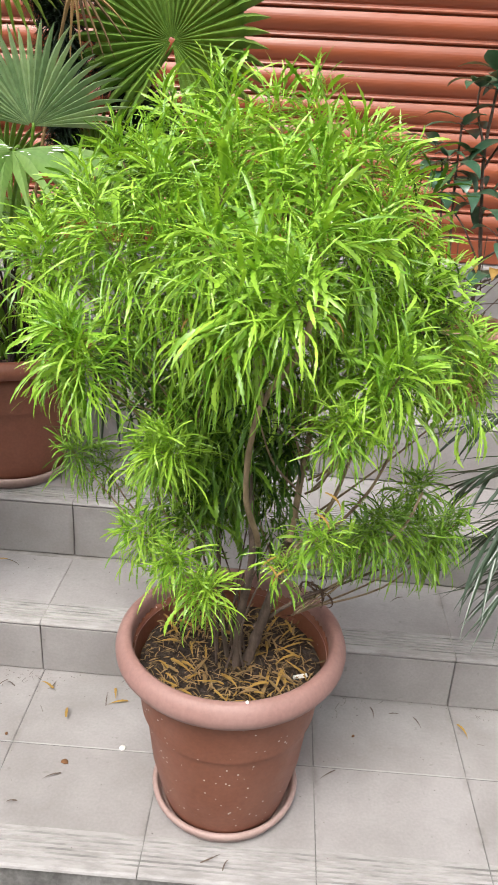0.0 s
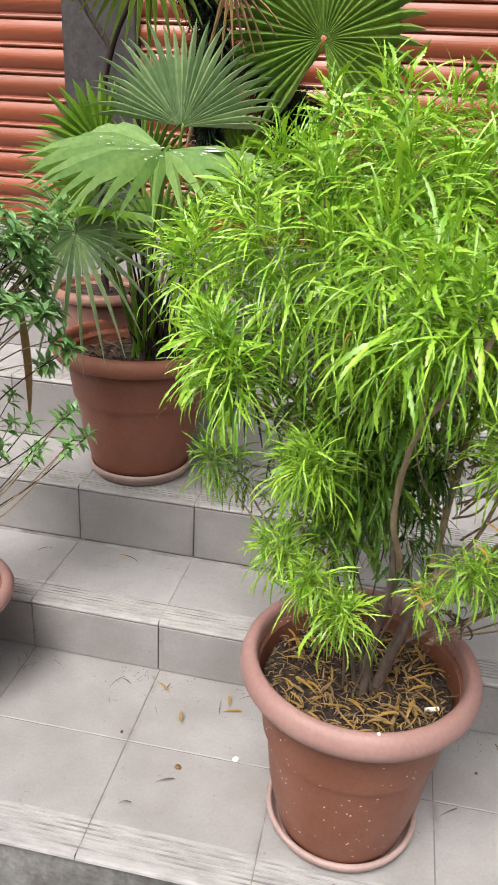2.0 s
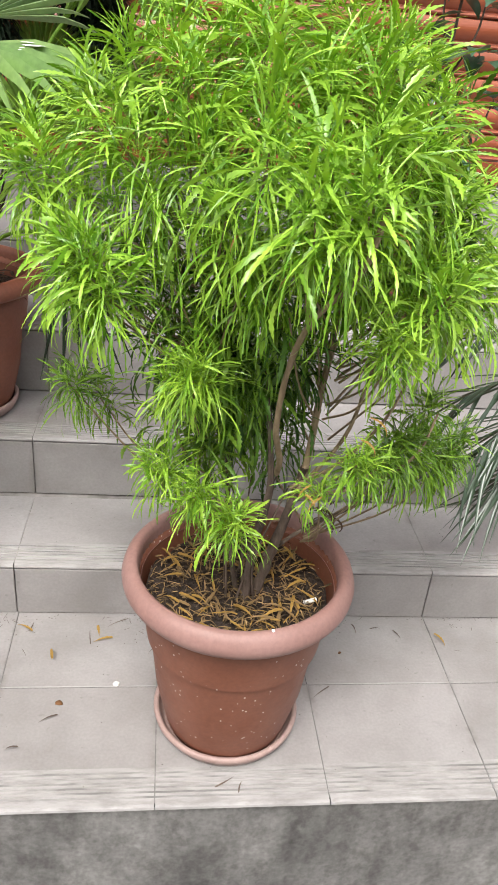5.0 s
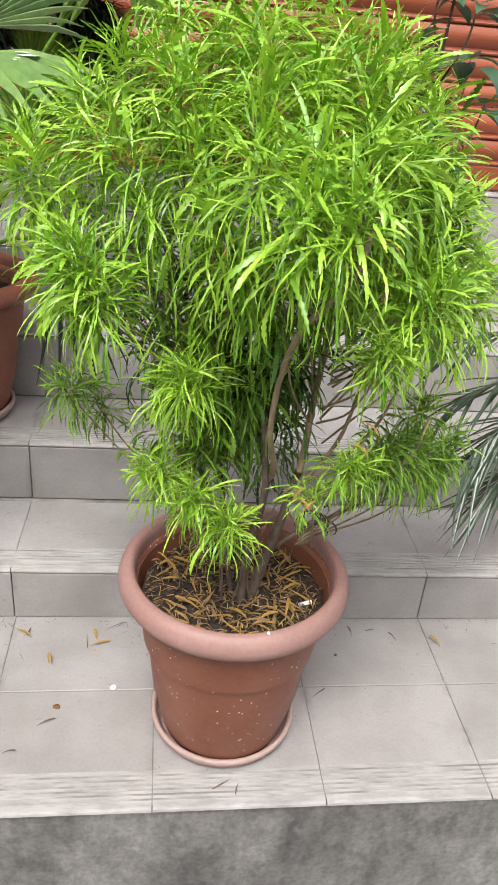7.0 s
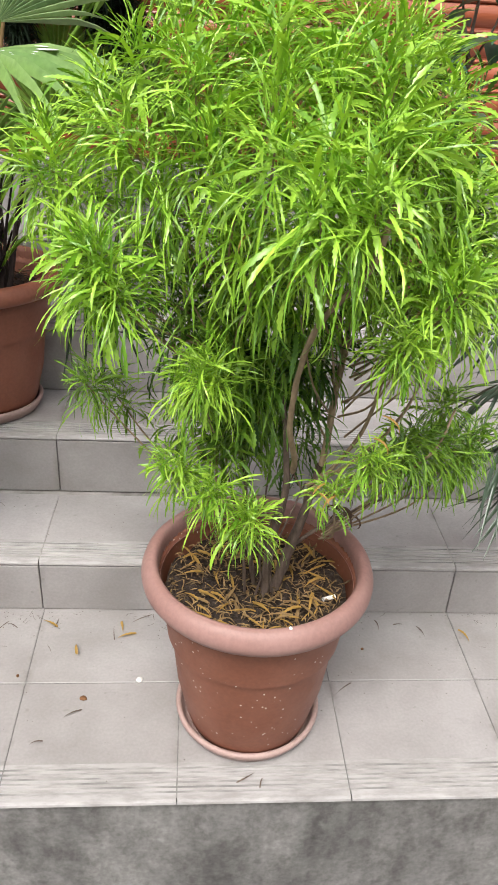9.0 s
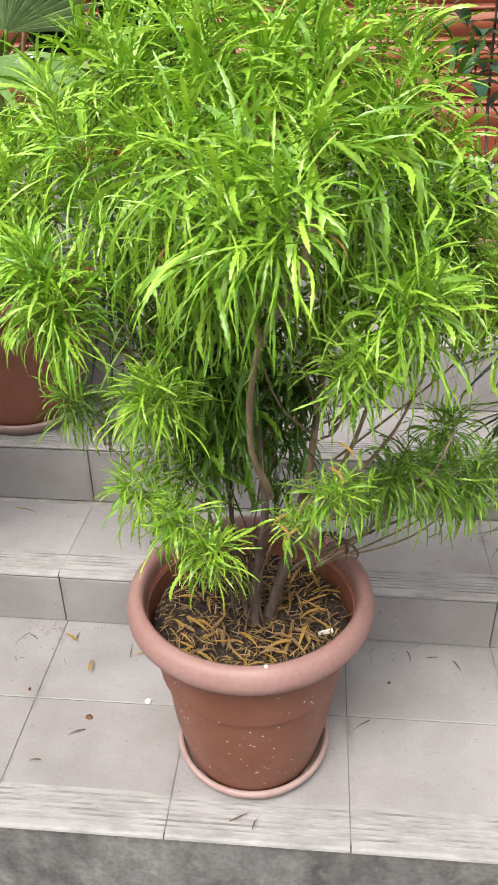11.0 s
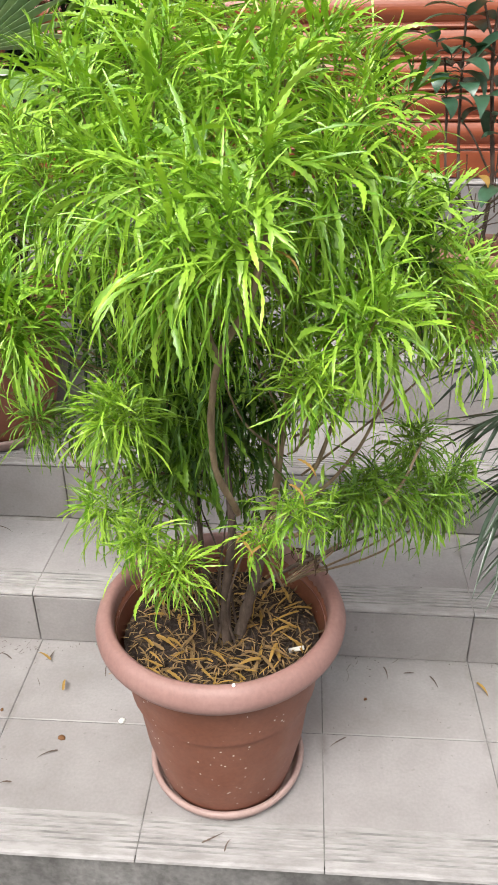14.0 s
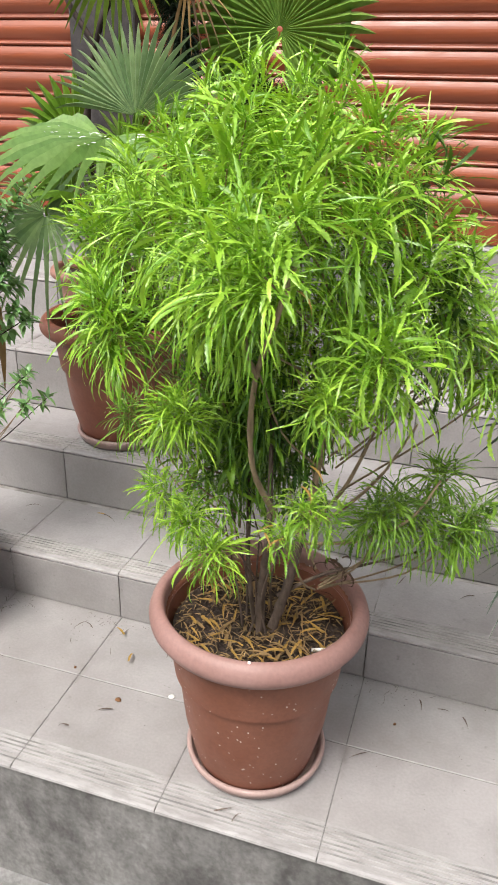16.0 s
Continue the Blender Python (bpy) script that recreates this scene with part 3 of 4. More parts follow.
def cluster(apex, length, count, seed, mat, tilt=0.35, hang=1.0, broad=0.2, tall=0.10, slim=1.0):
    """A whorl of long toothed leaves round the end of a shoot; some of the broadest leaves are parts of their own."""
    global leaves_left
    rnd = random.Random(seed)
    a = Vector(apex)
    out = Vector((a.x - MX, a.y - MY, 0))
    out = out * (tilt / max(out.length, 0.12)) if out.length > 0.02 else Vector((0, 0, 0))
    axis = (Vector((0, 0, 1)) + out).normalized()
    turn = Vector((0, 0, 1)).rotation_difference(axis)
    pieces, own = [], []
    for i in range(count):
        s = (i + 0.5) / count
        az = rnd.uniform(0, 6.283)
        el = 1.2 - 1.7 * s ** 0.9 + rnd.uniform(-0.5, 0.5)
        way = turn @ Vector((math.cos(az) * math.cos(el), math.sin(az) * math.cos(el), math.sin(el)))
        base = a - axis * (tall * s) + Vector((rnd.uniform(-1, 1), rnd.uniform(-1, 1), rnd.uniform(-1, 1))) * 0.018
        ln = length * (0.5 + 0.5 * min(1, 1.6 * s)) * rnd.uniform(0.6, 1.1)
        big = rnd.random() < broad
        wd = rnd.uniform(0.0021, 0.0035) * slim if not big else rnd.uniform(0.0046, 0.0078) * slim
        drop = rnd.uniform(0.6, 1.8) * (0.45 + 0.65 * s) * hang
        leaf = blade(base, way, ln, wd, drop, rnd.uniform(0.25, 0.45) if not big else rnd.uniform(0.2, 0.36), 15 if not big else 23, rnd.uniform(0.1, 0.4), rnd.uniform(-1.5, 1.5), 0.6, rnd, True)
        if big and mat is LIME and leaves_left > 0 and way.y < 0.2 and s > 0.25:
            leaves_left -= 1
            own.append(leaf)
        else:
            pieces.append(leaf)
    v, f = joined(pieces)
    part("foliage", mesh_of("foliage", local(v), f, mat, True), shrub)["kind"] = "stuff"
    for v, f in own:
        part("leaf", mesh_of("leaf", local(v), f, mat, True), shrub)


def shoot(apex, seed):
    rnd = random.Random(seed)
    a = Vector(apex)
    z0 = max(a.z - rnd.uniform(0.16, 0.28), 0.46)
    stem = (-0.25, -0.03) if a.x < -0.2 else (-0.08, -0.08)
    k = 0.25 * (z0 - 0.34)
    start = Vector((stem[0] + k * (a.x - stem[0]), stem[1] + k * (a.y - stem[1]), z0))
    mid = start.lerp(a, 0.55) + Vector((rnd.uniform(-0.02, 0.02), rnd.uniform(-0.02, 0.02), -0.035))
    v, f = tube(glide([start, mid, a - Vector((0, 0, 0.02))], 5), 0.0022, 0.0014, 5)
    part("branch", mesh_of("branch", local(v), f, TWIG, True), shrub)


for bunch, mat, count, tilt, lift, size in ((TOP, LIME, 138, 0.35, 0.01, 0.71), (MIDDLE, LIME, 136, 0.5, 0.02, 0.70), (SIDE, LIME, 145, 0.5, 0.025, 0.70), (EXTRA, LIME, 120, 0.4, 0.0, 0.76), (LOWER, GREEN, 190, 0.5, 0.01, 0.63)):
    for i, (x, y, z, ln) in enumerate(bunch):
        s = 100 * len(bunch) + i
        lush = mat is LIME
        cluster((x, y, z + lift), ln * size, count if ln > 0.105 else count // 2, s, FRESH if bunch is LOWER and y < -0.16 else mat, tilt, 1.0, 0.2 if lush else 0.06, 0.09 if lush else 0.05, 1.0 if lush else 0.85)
        shoot((x, y, z + lift), s)

# older shoots within and behind the crown, their green darkened for the shade there, and the leaves that hang round the
# stems
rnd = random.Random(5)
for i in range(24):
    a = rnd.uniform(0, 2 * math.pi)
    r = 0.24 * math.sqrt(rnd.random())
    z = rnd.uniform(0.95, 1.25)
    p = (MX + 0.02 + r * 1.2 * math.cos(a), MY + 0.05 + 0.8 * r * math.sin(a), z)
    cluster(p, 0.12, 46, 900 + i, OLD_SHADED if i % 3 else GREEN, 0.3)
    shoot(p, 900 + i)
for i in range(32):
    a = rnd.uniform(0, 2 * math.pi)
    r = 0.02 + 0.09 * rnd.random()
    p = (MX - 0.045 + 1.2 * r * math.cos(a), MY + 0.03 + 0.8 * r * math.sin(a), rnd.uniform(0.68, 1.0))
    cluster(p, 0.11, 52, 940 + i, GREEN if i % 3 else OLD_SHADED, 0.3, 1.7, 0.4, 0.10, 1.0)

# dark shoots at the back left, colour standing in for the shaded gap
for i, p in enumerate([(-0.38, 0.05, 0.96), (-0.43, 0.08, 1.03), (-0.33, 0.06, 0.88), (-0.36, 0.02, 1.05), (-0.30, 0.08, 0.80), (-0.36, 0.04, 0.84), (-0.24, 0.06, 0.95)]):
    cluster(p, 0.12, 56, 980 + i, OLD_SHADED, 0.3, 1.4, 0.25)
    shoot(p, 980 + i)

# yellowing and withered leaves still on the shrub
for i, (x, y, z, ln) in enumerate([(-0.09, -0.33, 1.09, 0.10), (-0.19, -0.33, 1.03, 0.07), (-0.07, -0.31, 0.80, 0.07), (-0.12, -0.27, 0.70, 0.07), (-0.10, -0.27, 0.68, 0.08), (-0.13, -0.28, 0.69, 0.06), (-0.06, -0.30, 0.83, 0.08), (-0.25, -0.27, 1.06, 0.07), (0.15, -0.04, 0.98, 0.07), (0.17, -0.02, 0.96, 0.08), (-0.45, -0.15, 0.93, 0.06)]):
    rnd = random.Random(i)
    v, f = blade((x, y, z), (rnd.uniform(-1, 1), -0.4, 0.1), 0.5 * ln, 0.0042, 1.8, 0.25, 13, 0.3, rnd.uniform(-1, 1), 0.6, rnd)
    part("leaf", mesh_of("leaf", local(v), f, YELLOW, True), shrub, "yellow withering leaf")
for i in range(14):
    rnd = random.Random(60 + i)
    v, f = blade((-0.045 + rnd.uniform(-0.02, 0.02), -0.08, 0.525 + rnd.uniform(-0.02, 0.015)), (rnd.uniform(-1, 1), rnd.uniform(-1, 1), 0.2), 0.05, 0.0042, 3.4, 0.2, 13, 0.5, 2.0, 0.6, rnd)
    part("leaf", mesh_of("leaf", local(v), f, WITHERED, True), shrub, "curled dry brown leaf")
limb("branch", [(-0.12, -0.12, 0.60), (-0.05, -0.14, 0.66), (0.02, -0.13, 0.74), (0.07, -0.09, 0.83)], 0.004, 0.002, TWIG)
limb("branch", [(-0.11, -0.13, 0.60), (-0.04, -0.12, 0.70), (0.0, -0.08, 0.80), (0.04, -0.05, 0.90)], 0.004, 0.002, TWIG)
limb("branch", [(-0.10, -0.12, 0.58), (0.0, -0.14, 0.62), (0.08, -0.14, 0.68), (0.12, -0.10, 0.74)], 0.0035, 0.002, TWIG)

# ---- fan palm ----
PALM_AT = Vector((-0.875, 0.722, L2 + 0.31))


def rooted(name, at, label, category, group=""):
    return empty(name, Matrix.Translation(at), label, category, group)


def fan(thing, hub, axis, normal, radius, spread, count, mat, split=0.5, sag=0.0, foot=None, label="", seed=0, stalk=None):
    """A pleated fan leaf: blades joined near the hub and free towards their tips, on a long stalk."""
    rnd = random.Random(seed)
    o = Vector(thing.location)
    hub, ax, nm = Vector(hub), Vector(axis).normalized(), Vector(normal).normalized()
    nm = (nm - nm.dot(ax) * ax).normalized()
    sd = nm.cross(ax)
    half = radians(spread) / count / 2
    rings = (0.03, 0.2, 0.38, split, 0.68, 0.84, 0.94, 1.0)
    v, f = [], []
    for i in range(count):
        a = radians(spread) * ((i + 0.5) / count - 0.5)
        ln = radius * (1 - 0.22 * (abs(a) / math.pi) ** 1.5) * rnd.uniform(0.93, 1.04)
        tip = rnd.uniform(0.3, 1.6)
        off = rnd.uniform(-0.03, 0.03)
        k = len(v)
        for j, s in enumerate(rings):
            r = ln * s
            wide = r * math.tan(half) if s <= split else ln * split * math.tan(half) * (1 - ((s - split) / (1 - split)) ** 1.3) * 0.93 + 0.0006
            aa = a + (off * (s - split) / (1 - split) if s > split else 0)
            d = math.cos(aa) * ax + math.sin(aa) * sd
            t = -math.sin(aa) * ax + math.cos(aa) * sd
            c = hub + r * d + Vector((0, 0, -1)) * (sag * radius * s * s + (0.12 * radius * tip * max(0, s - 0.7) ** 1.5 * 3)) + nm * (0.05 * radius * math.sin(3 * s))
            v += [c - wide * t - nm * 0.95 * wide, c + nm * 0.95 * wide, c + wide * t - nm * 0.95 * wide]
        for j in range(len(rings) - 1):
            b = k + 3 * j
            f += [(b, b + 1, b + 4, b + 3), (b + 1, b + 2, b + 5, b + 4)]
    leaf = part("fan_leaf", mesh_of("fan_leaf", [q - o for q in v], f, mat), thing, label)
    foot = Vector(foot) if foot else o + Vector((rnd.uniform(-0.03, 0.03), rnd.uniform(-0.03, 0.03), 0))
    way = [foot, foot.lerp(hub, 0.45) + Vector((0, 0, 0.09)), hub - 0.02 * ax - 0.012 * nm, hub + 0.012 * ax - 0.012 * nm]
    v, f = tube(glide(way, 6), 0.0055, 0.0035, 6)
    part("stalk", mesh_of("stalk", [q - o for q in v], f, stalk or PALM_FRESH, True), leaf)
    return leaf


palm = rooted("fan_palm", PALM_AT, "fan palm with broad pleated green leaves in a terracotta pot", "palm")
fan(palm, (-0.45, 0.83, 1.456), (0.12, 0.1, 1), (0.15, -1, 0.05), 0.27, 322, 38, PALM, 0.74, 0.0, seed=1, label="large upright fan leaf")
fan(palm, (-0.71, 0.52, 1.255), (0.0, 0.35, 1), (0.15, -1, 0.3), 0.24, 175, 28, PALM_GREY, 0.58, 0.0, seed=2, label="grey-green upright fan leaf")
light = fan(palm, (-0.68, 0.30, 1.217), (-0.3, -0.75, -0.2), (0.0, -0.36, 0.93), 0.28, 235, 21, PALM_LIGHT, 0.42, 0.06, seed=3, label="pale green spread fan leaf with bird droppings")
fan(palm, (-0.945, 0.47, 1.02), (0.22, -0.45, -0.75), (0.0, -0.8, 0.6), 0.27, 325, 27, PALM_GREY, 0.27, 0.2, seed=4, label="drooping grey-green fan leaf")
fan(palm, (-0.94, 0.64, 1.19), (-0.5, 0.0, 0.85), (0.2, -1, 0.3), 0.18, 95, 8, PALM_FRESH, 0.6, 0.0, seed=5, label="young bright green fan leaf")
fan(palm, (-0.87, 0.52, 1.06), (-0.1, -0.8, 0.12), (0.0, -0.25, 1), 0.17, 230, 20, PALM_FRESH, 0.4, 0.12, seed=6)
fan(palm, (-0.855, 0.75, 1.63), (-0.1, -0.45, -0.9), (0.0, -0.9, 0.45), 0.21, 250, 32, PALM_OLIVE, 0.55, 0.1, seed=7, label="high yellowing fan leaf")
# another low leaf
fan(palm, (-1.02, 0.72, 1.02), (-0.55, -0.1, 0.85), (0.2, -1, 0.3), 0.22, 120, 11, PALM, 0.4, 0.0, seed=8, label="grey-green fan leaf")
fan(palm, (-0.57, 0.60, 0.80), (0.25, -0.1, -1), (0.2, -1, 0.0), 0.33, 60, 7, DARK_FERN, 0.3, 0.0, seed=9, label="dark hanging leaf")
fan(palm, (-0.93, 0.60, 1.13), (-0.6, -0.3, 0.3), (0.0, -0.5, 1), 0.20, 160, 16, PALM, 0.45, 0.1, seed=10)
fan(palm, (-0.66, 0.90, 1.15), (0.5, 0.1, 0.3), (0.0, -1, 0.3), 0.22, 180, 22, PALM, 0.5, 0.1, seed=12)
for k, (x, y, z, r) in enumerate([(-0.92, 0.93, 1.12, 0.2), (-0.68, 0.86, 1.02, 0.22), (-0.48, 0.9, 1.08, 0.22), (-0.82, 0.7, 0.98, 0.2)]):
    fan(palm, (x, y, z), (0.3 * (k % 3 - 1), 0.1, 0.7), (0.0, -1, 0.4), r, 200, 22, PALM, 0.5, 0.12, seed=20 + k)
fan(palm, (-0.66, 0.74, 1.57), (0.35, -0.2, -0.9), (0.0, -1, 0.1), 0.17, 80, 8, DRY, 0.3, 0.1, seed=40, label="dead brown hanging fan leaf", stalk=DRY)
# stubs and fibres of the short trunk
pieces = []
rnd = random.Random(3)
for i in range(46):
    a, r = rnd.uniform(0, 6.28), rnd.uniform(0.0, 0.06)
    p = PALM_AT + Vector((r * math.cos(a) + 0.03, r * math.sin(a), -0.01))
    q = p + Vector((rnd.uniform(-0.09, 0.09), rnd.uniform(-0.08, 0.06), rnd.uniform(0.10, 0.40)))
    pieces.append(tube([p, p.lerp(q, 0.5) + Vector((0, 0, 0.02)), q], 0.006, 0.0022, 5))
v, f = joined(pieces)
part("trunk", mesh_of("trunk", [Vector(q) - PALM_AT for q in v], f, DARK_BARK, True), palm, "dark fibrous stalk bases")
# bird droppings on the pale leaf
for i in range(34):
    rnd = random.Random(i + 400)
    ax = Vector((-0.3, -0.75, -0.2)).normalized()
    nm = Vector((0.0, -0.36, 0.93))
    nm = (nm - nm.dot(ax) * ax).normalized()
    a, s = (radians(100 + rnd.uniform(-8, 4)), rnd.uniform(0.33, 0.5)) if i < 4 else (radians(rnd.uniform(-70, 90)), rnd.uniform(0.05, 0.45))
    c = Vector((-0.68, 0.30, 1.217)) + 0.28 * s * (math.cos(a) * ax + math.sin(a) * nm.cross(ax)) + nm * (0.014 * math.sin(3 * s) + 0.010) - Vector((0, 0, 0.028 * s * s))
    r = rnd.uniform(0.008, 0.015) if i < 4 else rnd.uniform(0.0015, 0.0055)
    v = [c + Vector((r * rnd.uniform(0.6, 1.4) * math.cos(k * 0.7854), r * rnd.uniform(0.4, 0.9) * math.sin(k * 0.7854), 0.001)) for k in range(8)] + [c + Vector((0, 0, 0.002))]
    part("dropping", mesh_of("dropping", [q - PALM_AT for q in v], [(k, (k + 1) % 8, 8) for k in range(8)], WHITE, True), light, "white bird dropping")

# ---- dark conifer behind the palm ----
CON_AT = Vector((-1.08, 0.985, L3 + 0.235))
conifer = rooted("dark_conifer", CON_AT, "spindly dark needle-leaved plant on thin bare stems", "plant")


def bough(points, r0, r1, needles, reach, seed):
    rnd = random.Random(seed)
    line = glide(points, 8)
    v, f = tube(line, r0, r1, 6)
    stem = part("bough", mesh_of("bough", [q - CON_AT for q in v], f, DARK_BARK, True), conifer)
    if needles:
        pieces = []
        for i in range(needles):
            p = line[int(len(line) * (0.35 + 0.64 * rnd.random()))]
            way = Vector((rnd.uniform(-1, 1), rnd.uniform(-1, 1), rnd.uniform(-0.6, 0.6)))
            pieces.append(blade(p, way, reach * rnd.uniform(0.5, 1), 0.0065, rnd.uniform(0.5, 1.6), 0, 5, 0.3, 0, 0.6, rnd))
        v, f = joined(pieces)
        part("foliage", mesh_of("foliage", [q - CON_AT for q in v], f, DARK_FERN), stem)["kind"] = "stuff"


bough([CON_AT, (-1.07, 0.95, 1.0), (-1.06, 0.92, 1.22), (-1.01, 0.90, 1.42), (-0.93, 0.90, 1.58)], 0.012, 0.009, 0, 0, 1)
bough([(-1.01, 0.90, 1.42), (-1.07, 0.90, 1.50), (-1.14, 0.90, 1.62)], 0.009, 0.007, 0, 0, 2)
bough([(-0.93, 0.90, 1.58), (-0.82, 0.90, 1.60), (-0.74, 0.84, 1.52), (-0.69, 0.80, 1.38)], 0.005, 0.002, 1700, 0.10, 3)
bough([(-0.82, 0.90, 1.62), (-0.66, 0.92, 1.60), (-0.57, 0.90, 1.48), (-0.55, 0.88, 1.34)], 0.005, 0.002, 1600, 0.10, 4)
bough([(-0.66, 0.92, 1.60), (-0.45, 0.95, 1.72), (-0.27, 0.95, 1.72), (-0.2, 0.92, 1.63)], 0.005, 0.002, 300, 0.06, 5)
bough([(-0.72, 0.88, 1.52), (-0.60, 0.95, 1.36), (-0.52, 0.95, 1.22)], 0.004, 0.002, 1600, 0.11, 6)
bough([(-0.93, 0.90, 1.58), (-0.88, 0.95, 1.66), (-0.80, 0.95, 1.72)], 0.004, 0.002, 160, 0.06, 7)
bough([(-0.72, 0.88, 1.52), (-0.78, 0.95, 1.38), (-0.74, 0.92, 1.18)], 0.004, 0.002, 1600, 0.11, 8)
bough([(-0.60, 0.95, 1.36), (-0.50, 0.96, 1.30), (-0.46, 0.95, 1.16)], 0.004, 0.002, 1300, 0.11, 9)

# ---- leafy bush in the small pot ----
BUSH_AT = Vector((-1.165, 0.07, 0.235))
bush = rooted("leafy_bush", BUSH_AT, "small-leaved green bush with thin arching twigs", "bush")


def whorl(thing, at, o, axis, count, length, width, mat, seed, drop=0.8, name="foliage"):
    rnd = random.Random(seed)
    turn = Vector((0, 0, 1)).rotation_difference(Vector(axis).normalized())
    pieces = []
    for i in range(count):
        az, el = 2.4 * i + rnd.uniform(-0.3, 0.3), rnd.uniform(-0.1, 0.9)
        way = turn @ Vector((math.cos(az) * math.cos(el), math.sin(az) * math.cos(el), math.sin(el)))
        pieces.append(blade(Vector(at) - Vector(axis).normalized() * 0.012 * (i % 3), way, length * rnd.uniform(0.7, 1.1), width * rnd.uniform(0.8, 1.1), drop * rnd.uniform(0.5, 1.2), 0, 8, 0.25, rnd.uniform(-0.3, 0.3), 0.75, rnd))
    v, f = joined(pieces)
    ob = part(name, mesh_of(name, [q - o for q in v], f, mat, True), thing)
    ob["kind"] = "stuff"


rnd = random.Random(11)
tips = []
for i in range(125):
    tips.append((rnd.uniform(-1.30, -0.87), rnd.uniform(0.06, 0.26), rnd.uniform(0.90, 1.15)))
for i in range(7):
    tips.append((rnd.uniform(-1.15, -0.96), rnd.uniform(0.10, 0.30), rnd.uniform(0.66, 0.82)))
for i in range(14):
    x = rnd.uniform(-1.2, -0.79)
    tips.append((x, rnd.uniform(0.12, 0.22), rnd.uniform(0.60, 0.70) + 0.12 * (x + 1.0)))
tips += [(-0.86, 0.18, 0.86), (-0.845, 0.2, 0.835), (-0.90, 0.2, 0.80)]
for i, t in enumerate(tips):
    p = Vector(t)
    low = p.z < 0.75
    start = BUSH_AT + Vector((rnd.uniform(-0.03, 0.03), rnd.uniform(-0.03, 0.03), rnd.uniform(0.10, 0.25) if low else rnd.uniform(0.25, 0.5)))
    mid = start.lerp(p, 0.6) + Vector((0, 0, -0.03 if low else 0.03))
    v, f = tube(glide([start, mid, p], 4), 0.0022, 0.001, 4)
    part("twig", mesh_of("twig", [q - BUSH_AT for q in v], f, DARK_BARK if i % 2 else TWIG, True), bush)
    whorl(bush, p, BUSH_AT, (p - mid) + Vector((0, 0, 0.05)), 13 if low else 22, 0.034 if low else 0.040, 0.0105 if low else 0.0125, BUSH, 500 + i)
for dx, dy in ((0, 0), (0.02, 0.015), (-0.02, 0.01)):
    v, f = tube(glide([BUSH_AT + Vector((dx, dy, -0.02)), BUSH_AT + Vector((2 * dx, 2 * dy, 0.25)), BUSH_AT + Vector((3 * dx, 3 * dy + 0.03, 0.62))], 5), 0.008, 0.004, 6, 0.2)
    part("stem", mesh_of("stem", [q - BUSH_AT for q in v], f, DARK_BARK, True), bush)
v, f = blade((-1.02, 0.30, 0.93), (0.12, 0.0, -1), 0.34, 0.030, 0.2, 0, 9, 0.5, 0.4, 0.8, random.Random(2))
part("dead_leaf", mesh_of("dead_leaf", [q - BUSH_AT for q in v], f, DRY, True), bush, "long hanging dead brown leaf")

# ---- dark broad-leaved shrub ----
BR_AT = Vector((0.40, 0.955, L3 + 0.21))
broad = rooted("broad_leaved_shrub", BR_AT, "dark green broad-leaved shrub with thin brown stems", "shrub")


def stem(points, r0, r1):
    v, f = tube(glide(points, 6), r0, r1, 6, 0.25)
    part("stem", mesh_of("stem", [Vector(q) - BR_AT for q in v], f, BARK, True), broad)


stem([(0.40, 0.95, 0.70), (0.405, 0.925, 0.93), (0.385, 0.92, 1.08), (0.367, 0.92, 1.24), (0.375, 0.92, 1.42)], 0.0062, 0.0035)
stem([(0.38, 0.95, 0.70), (0.325, 0.92, 0.92), (0.305, 0.915, 1.10), (0.295, 0.91, 1.31)], 0.0048, 0.0028)
stem([(0.37, 0.94, 0.70), (0.29, 0.91, 0.95), (0.272, 0.90, 1.10), (0.255, 0.90, 1.22)], 0.0042, 0.0022)
stem([(0.367, 0.92, 1.24), (0.33, 0.91, 1.34), (0.325, 0.90, 1.40)], 0.0035, 0.0022)
stem([(0.372, 0.92, 1.20), (0.42, 0.91, 1.30), (0.43, 0.90, 1.38)], 0.0035, 0.0022)
stem([(0.40, 0.925, 0.95), (0.46, 0.90, 1.02), (0.50, 0.90, 1.16)], 0.004, 0.0022)
stem([(0.40, 0.93, 0.88), (0.44, 0.89, 0.92), (0.455, 0.87, 0.925)], 0.003, 0.002)
stem([(0.395, 0.925, 0.96), (0.345, 0.90, 1.04), (0.305, 0.90, 1.09)], 0.003, 0.002)
# a tangle of thin bare twigs low in the shrub
rnd = random.Random(8)
for k in range(16):
    a = Vector((rnd.uniform(0.33, 0.43), rnd.uniform(0.90, 0.96), rnd.uniform(0.72, 0.86)))
    b = Vector((rnd.uniform(0.26, 0.50), rnd.uniform(0.86, 0.93), a.z + rnd.uniform(0.06, 0.18)))
    stem([a, a.lerp(b, 0.5) + Vector((rnd.uniform(-0.02, 0.02), 0, rnd.uniform(-0.02, 0.02))), b], 0.0022, 0.0012)
